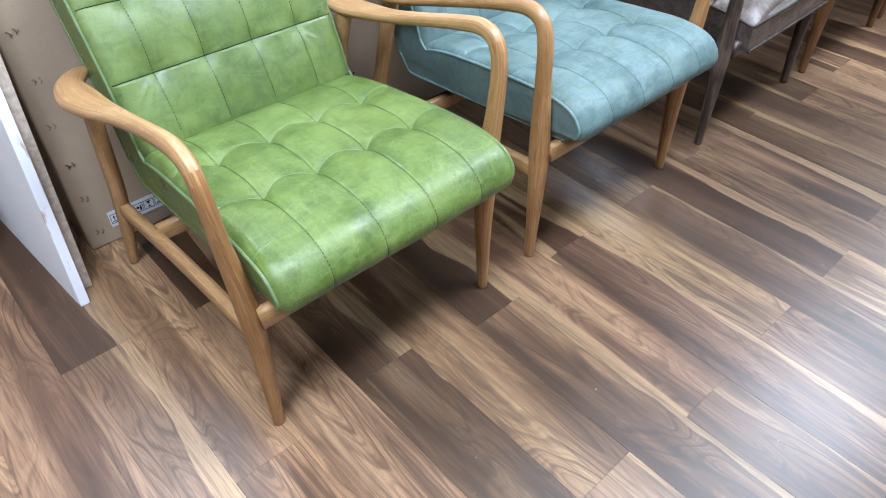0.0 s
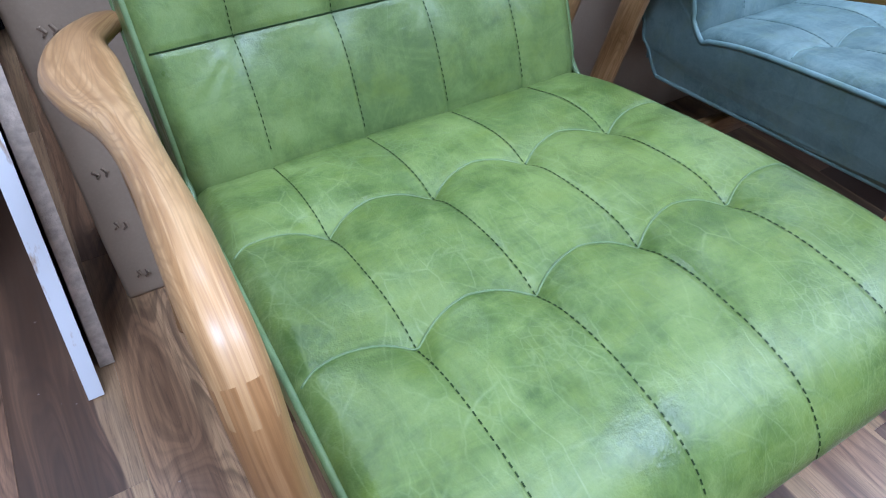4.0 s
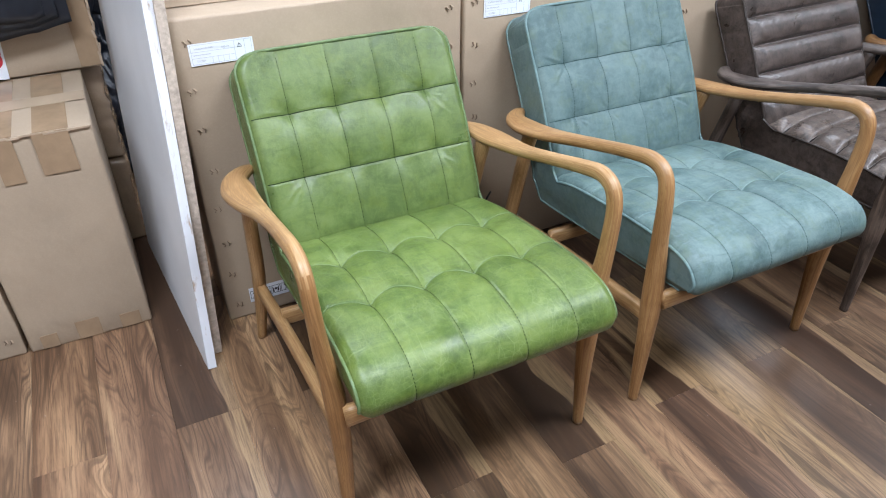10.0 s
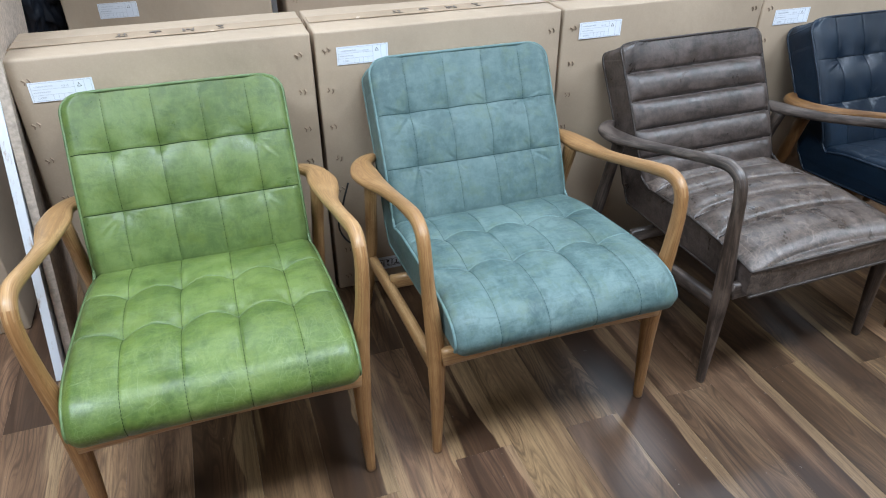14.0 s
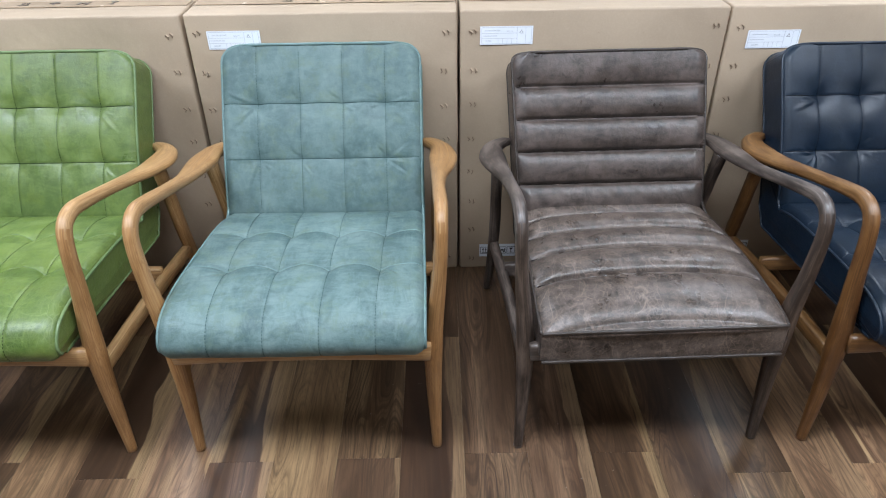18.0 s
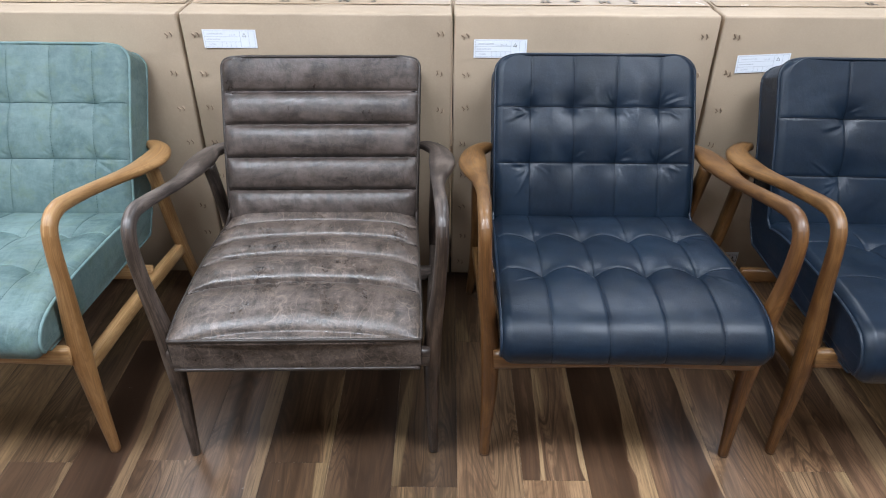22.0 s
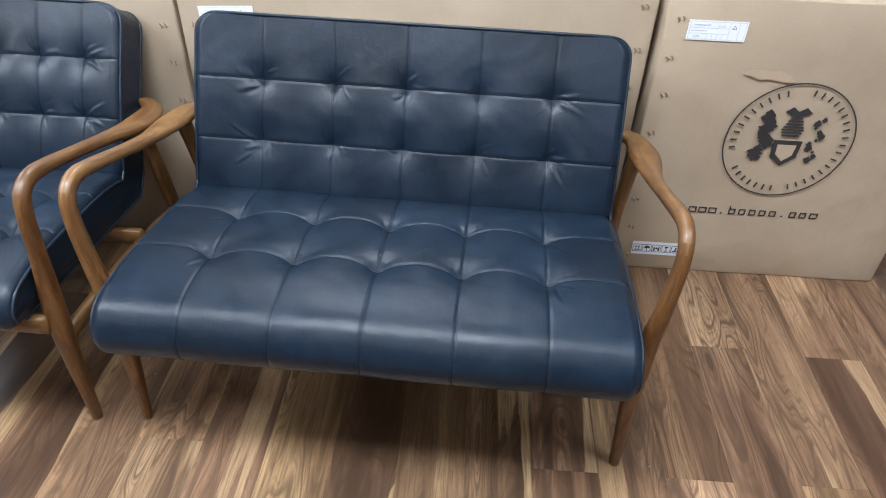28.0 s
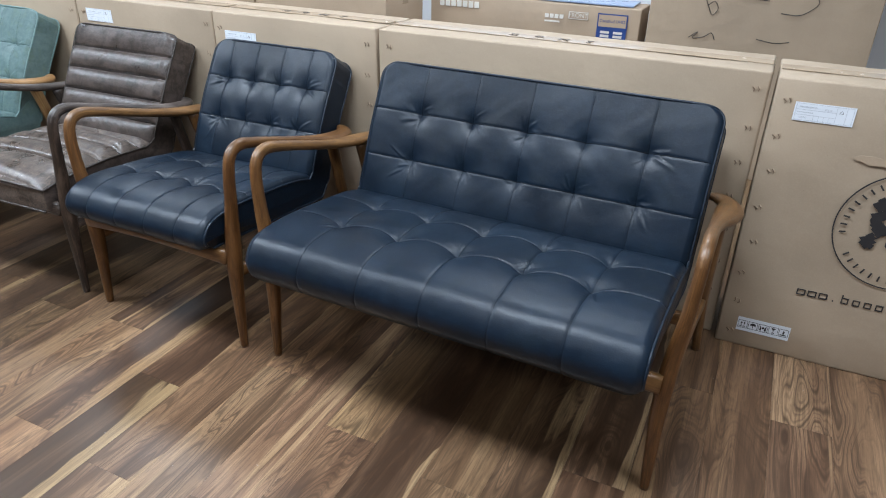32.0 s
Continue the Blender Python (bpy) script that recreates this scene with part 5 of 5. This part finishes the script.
def film_wrapped(x0, x1, y0, y1, z0, z1, seed, label):
    """A dented carton under shiny stretch film."""
    bm = box_bm(0, x1 - x0, 0, y1 - y0, 0, z1 - z0, 0.012, 2)
    bmesh.ops.subdivide_edges(bm, edges=[e for e in bm.edges if e.calc_length() > 0.1], cuts=26, use_grid_fill=True)
    for v in bm.verts:
        p = v.co * 13 + Vector((seed * 5.0, 0, 0))
        v.co += Vector((noise.noise(p), noise.noise(p + Vector((9, 0, 0))), 0.5 * noise.noise(p + Vector((0, 9, 0))))) * 0.009
        v.co += Vector((1, -1, 0)) * 0.010 * (0.25 - abs(noise.noise(p * 2.2)))
        k = abs((v.co.z % 0.085) - 0.0425)
        if v.co.x > (x1 - x0) - 0.05:
            v.co.x -= 0.004 * math.exp(-(k / 0.012) ** 2)
        v.co.z = max(v.co.z, 0.0)
    ob = part("storage_box", bm, FILM, None, "", True)
    ob.matrix_basis = pose(x0, y0, z0)
    return tagged(ob, label, "cardboard box")


film_wrapped(-2.10, -1.548, 0.575, 1.00, 0, 0.292, 1, "dented kraft box under clear stretch film")
film_wrapped(-2.10, -1.548, 0.578, 1.00, 0.300, 0.600, 2, "dented kraft box under clear stretch film, stacked")
cb = carton("storage_box", "worn kraft box with red and white warning tape", -2.14, -1.535, 0.515, 0.92, 0.610, 0.812, CARD, False, "", 25)
tape = part("warning_tape", box_bm(-0.026, 0.026, -0.0008, 0.0008, -0.098, 0.098), PAPER, cb, "white tape with red letters")
tape.matrix_basis = pose(0.352, -0.0042, 0.100, 0, 5, 0)
text_mesh("warning_text", "CA", 0.058, RED_INK, pose(0.0, -0.0012, -0.030, 90, -90, 0), tape, bold=0.0026)
bm = bmesh.new()
for k in range(8):
    for z in (0.150, 0.106):
        box_bm(0.145 + k * 0.022, 0.161 + k * 0.022, -0.0050, -0.0034, z, z + 0.027 - 0.008 * (k % 3 == 1), bm=bm)
part("printed_bars", bm, INK, cb)
bm = bmesh.new()
for k in range(9):
    box_bm(0.145 + k * 0.009, 0.151 + k * 0.009, -0.0050, -0.0034, 0.030, 0.039, bm=bm)
part("printed_bars", bm, FADED_INK, cb)
part("corner_tape", box_bm(0.548, 0.602, -0.0050, -0.0034, 0.006, 0.190), TAPE, cb, "shiny tape over the corner")
rnd = random.Random(4)
bm = bmesh.new()
for k in range(10):
    bmesh.ops.create_cube(bm, size=1.0, matrix=Matrix.Translation((0.604 + rnd.uniform(-0.003, 0.003), 0.002 + rnd.uniform(-0.004, 0.004), 0.012 + k * 0.0195)) @ Matrix.Rotation(rnd.uniform(-0.35, 0.35), 4, "Y") @ Matrix.Diagonal((0.006, 0.011, 0.022, 1)))
part("torn_edge", bm, CARD_PALE, cb, "torn ragged corner")


def plastic_bag(x, y, z, sx, sy, sz, seed, label, sheet=False, film=None):
    """A crumpled black sack with sharp folds; sheet adds layers that hang down in front."""
    base = thing("plastic_bag", label, "plastic bag", pose(x, y, z))
    bm = bmesh.new()
    bmesh.ops.create_icosphere(bm, subdivisions=6, radius=1.0)
    for v in bm.verts:
        p = v.co * 1.7 + Vector((seed * 3.1, seed, 0))
        q = p + Vector((noise.noise(p * 1.4), noise.noise(p * 1.4 + Vector((5, 0, 0))), noise.noise(p * 1.4 + Vector((0, 5, 0))))) * 0.5
        f = 1 + 0.16 * noise.noise(p)
        for freq, amp in ((1.3, 0.30), (2.7, 0.17), (5.2, 0.085), (10.0, 0.035)):
            f += amp * (0.32 - abs(noise.noise(q * freq + Vector((freq, 0, seed)))))
        v.co = Vector((v.co.x * f * sx, v.co.y * f * sy, max(v.co.z * f, -0.86) * sz))
    part("sack", bm, film or BAG, base, "", True)
    if sheet:
        rnd = random.Random(5)
        for layer in range(3):
            n = 34
            verts, faces = [], []
            x0, x1 = -0.085 + 0.02 * layer, 0.145 - 0.028 * layer
            for i in range(n + 1):
                xx = x0 + (x1 - x0) * i / n
                low = -0.165 + 0.020 * layer + 0.012 * noise.noise(Vector((xx * 9, layer * 3.0, 0))) + 0.35 * max(0, xx - 0.06)
                for j in range(13):
                    f = j / 12
                    yy = -0.125 * math.sin(min(1, f * 1.6) * math.pi / 2) - 0.006 * layer - 0.006 * noise.noise(Vector((xx * 22, f * 2, layer))) * f
                    zz = 0.10 * (1 - f) + low * f
                    verts.append((xx, yy + 0.02, zz))
            for i in range(n):
                for j in range(12):
                    a = i * 13 + j
                    faces.append((a, a + 13, a + 14, a + 1))
            ob = pydata("hanging_layer", verts, faces, SHEET, base, "thin black plastic sheet layer", True)
            mod = ob.modifiers.new("thickness", "SOLIDIFY")
            mod.thickness = 0.0015
    return base


plastic_bag(-1.725, 0.560, 0.895, 0.185, 0.12, 0.125, 1.0, "crumpled glossy black plastic bags draped over a worn box", True)
plastic_bag(-1.665, 0.80, 1.0, 0.14, 0.16, 0.20, 2.0, "bulky black plastic sack on a worn box")
plastic_bag(-2.25, 0.75, 1.08, 0.26, 0.26, 0.32, 3.0, "large black plastic sack behind the boxes")
# Three dull sacks added only to fill the dark gap beside the boards.
plastic_bag(-1.56, 1.22, 0.30, 0.16, 0.19, 0.36, 4.0, "upright black sack shape added to darken the gap", False, SHEET)
plastic_bag(-1.57, 1.22, 0.86, 0.17, 0.19, 0.34, 5.0, "black sack shape stacked on another to darken the gap", False, SHEET)
plastic_bag(-1.58, 1.24, 1.38, 0.17, 0.19, 0.30, 6.0, "topmost black sack shape added to darken the gap", False, SHEET)

# ---- loose cable ----
tagged(tube("power_cable", [(-0.60, -0.02, 0.40), (-0.625, -0.03, 0.33), (-0.64, -0.02, 0.25), (-0.61, -0.04, 0.20), (-0.57, -0.03, 0.23)], 0.003, CABLE), "thin black cable hanging in front of a carton", "cable")

# ---- floor planks ----
PW, PL = 0.153, 0.948
PLANKS = []
for k in range(6):
    bm = box_bm(-PW / 2 + 0.0001, PW / 2 - 0.0001, -PL / 2 + 0.0001, PL / 2 - 0.0001, -0.009, 0.0, 0.0003, 1)
    me = bpy.data.meshes.new("plank")
    bm.to_mesh(me)
    bm.free()
    me.materials.append(PLANK)
    PLANKS.append(me)
JOINT = {-11: -0.335, -13: -0.336, -10: -0.808, -8: -0.780, -6: -0.832, -4: -0.790, -2: -0.785, 0: -0.776, 2: -0.780, 4: -0.846, 6: -0.825, 8: -0.985, 10: -0.794, 12: -0.93, 14: -0.98, 19: -0.370, 21: -0.385}
rnd = random.Random(31)
near, far = [], []
for k in range(-25, 34):
    base = JOINT.get(k, (-0.79 if k % 2 == 0 else -0.335) + rnd.uniform(-0.02, 0.02))
    x = 0.08 + PW * k + PW / 2
    if x < X0 or x > X1:
        continue
    for n in range(-7, 4):
        y0 = base + n * PL
        if y0 + PL < Y0 or y0 > Y1:
            continue
        (near if -2.7 < x < 4.2 and -3.0 < y0 + PL / 2 < 0.75 else far).append((x, y0 + PL / 2))
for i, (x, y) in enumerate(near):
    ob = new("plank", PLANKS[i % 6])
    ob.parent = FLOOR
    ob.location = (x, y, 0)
    # Tone by x paints glare and seat shade into the boards; rnd.choice is board variation.
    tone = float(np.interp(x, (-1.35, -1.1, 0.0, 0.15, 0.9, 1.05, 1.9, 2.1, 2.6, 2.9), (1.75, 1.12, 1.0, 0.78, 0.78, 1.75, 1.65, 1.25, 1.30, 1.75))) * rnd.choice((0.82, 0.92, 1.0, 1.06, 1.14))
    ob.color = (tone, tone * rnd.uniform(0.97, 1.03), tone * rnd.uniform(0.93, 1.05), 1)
verts, faces = [], []
for x, y in far:
    k = len(verts)
    a, y1, y2 = PW / 2 - 0.0004, max(Y0, y - PL / 2 + 0.0004), min(Y1, y + PL / 2 - 0.0004)
    verts += [(x - a, y1, -0.009), (x + a, y1, -0.009), (x + a, y2, -0.009), (x - a, y2, -0.009), (x - a, y1, 0), (x + a, y1, 0), (x + a, y2, 0), (x - a, y2, 0)]
    faces += [(k + 4, k + 5, k + 6, k + 7), (k, k + 1, k + 5, k + 4), (k + 1, k + 2, k + 6, k + 5), (k + 2, k + 3, k + 7, k + 6), (k + 3, k, k + 4, k + 7)]
tagged(pydata("planks_beyond", verts, faces, PLANK, FLOOR, "", False), kind="stuff")
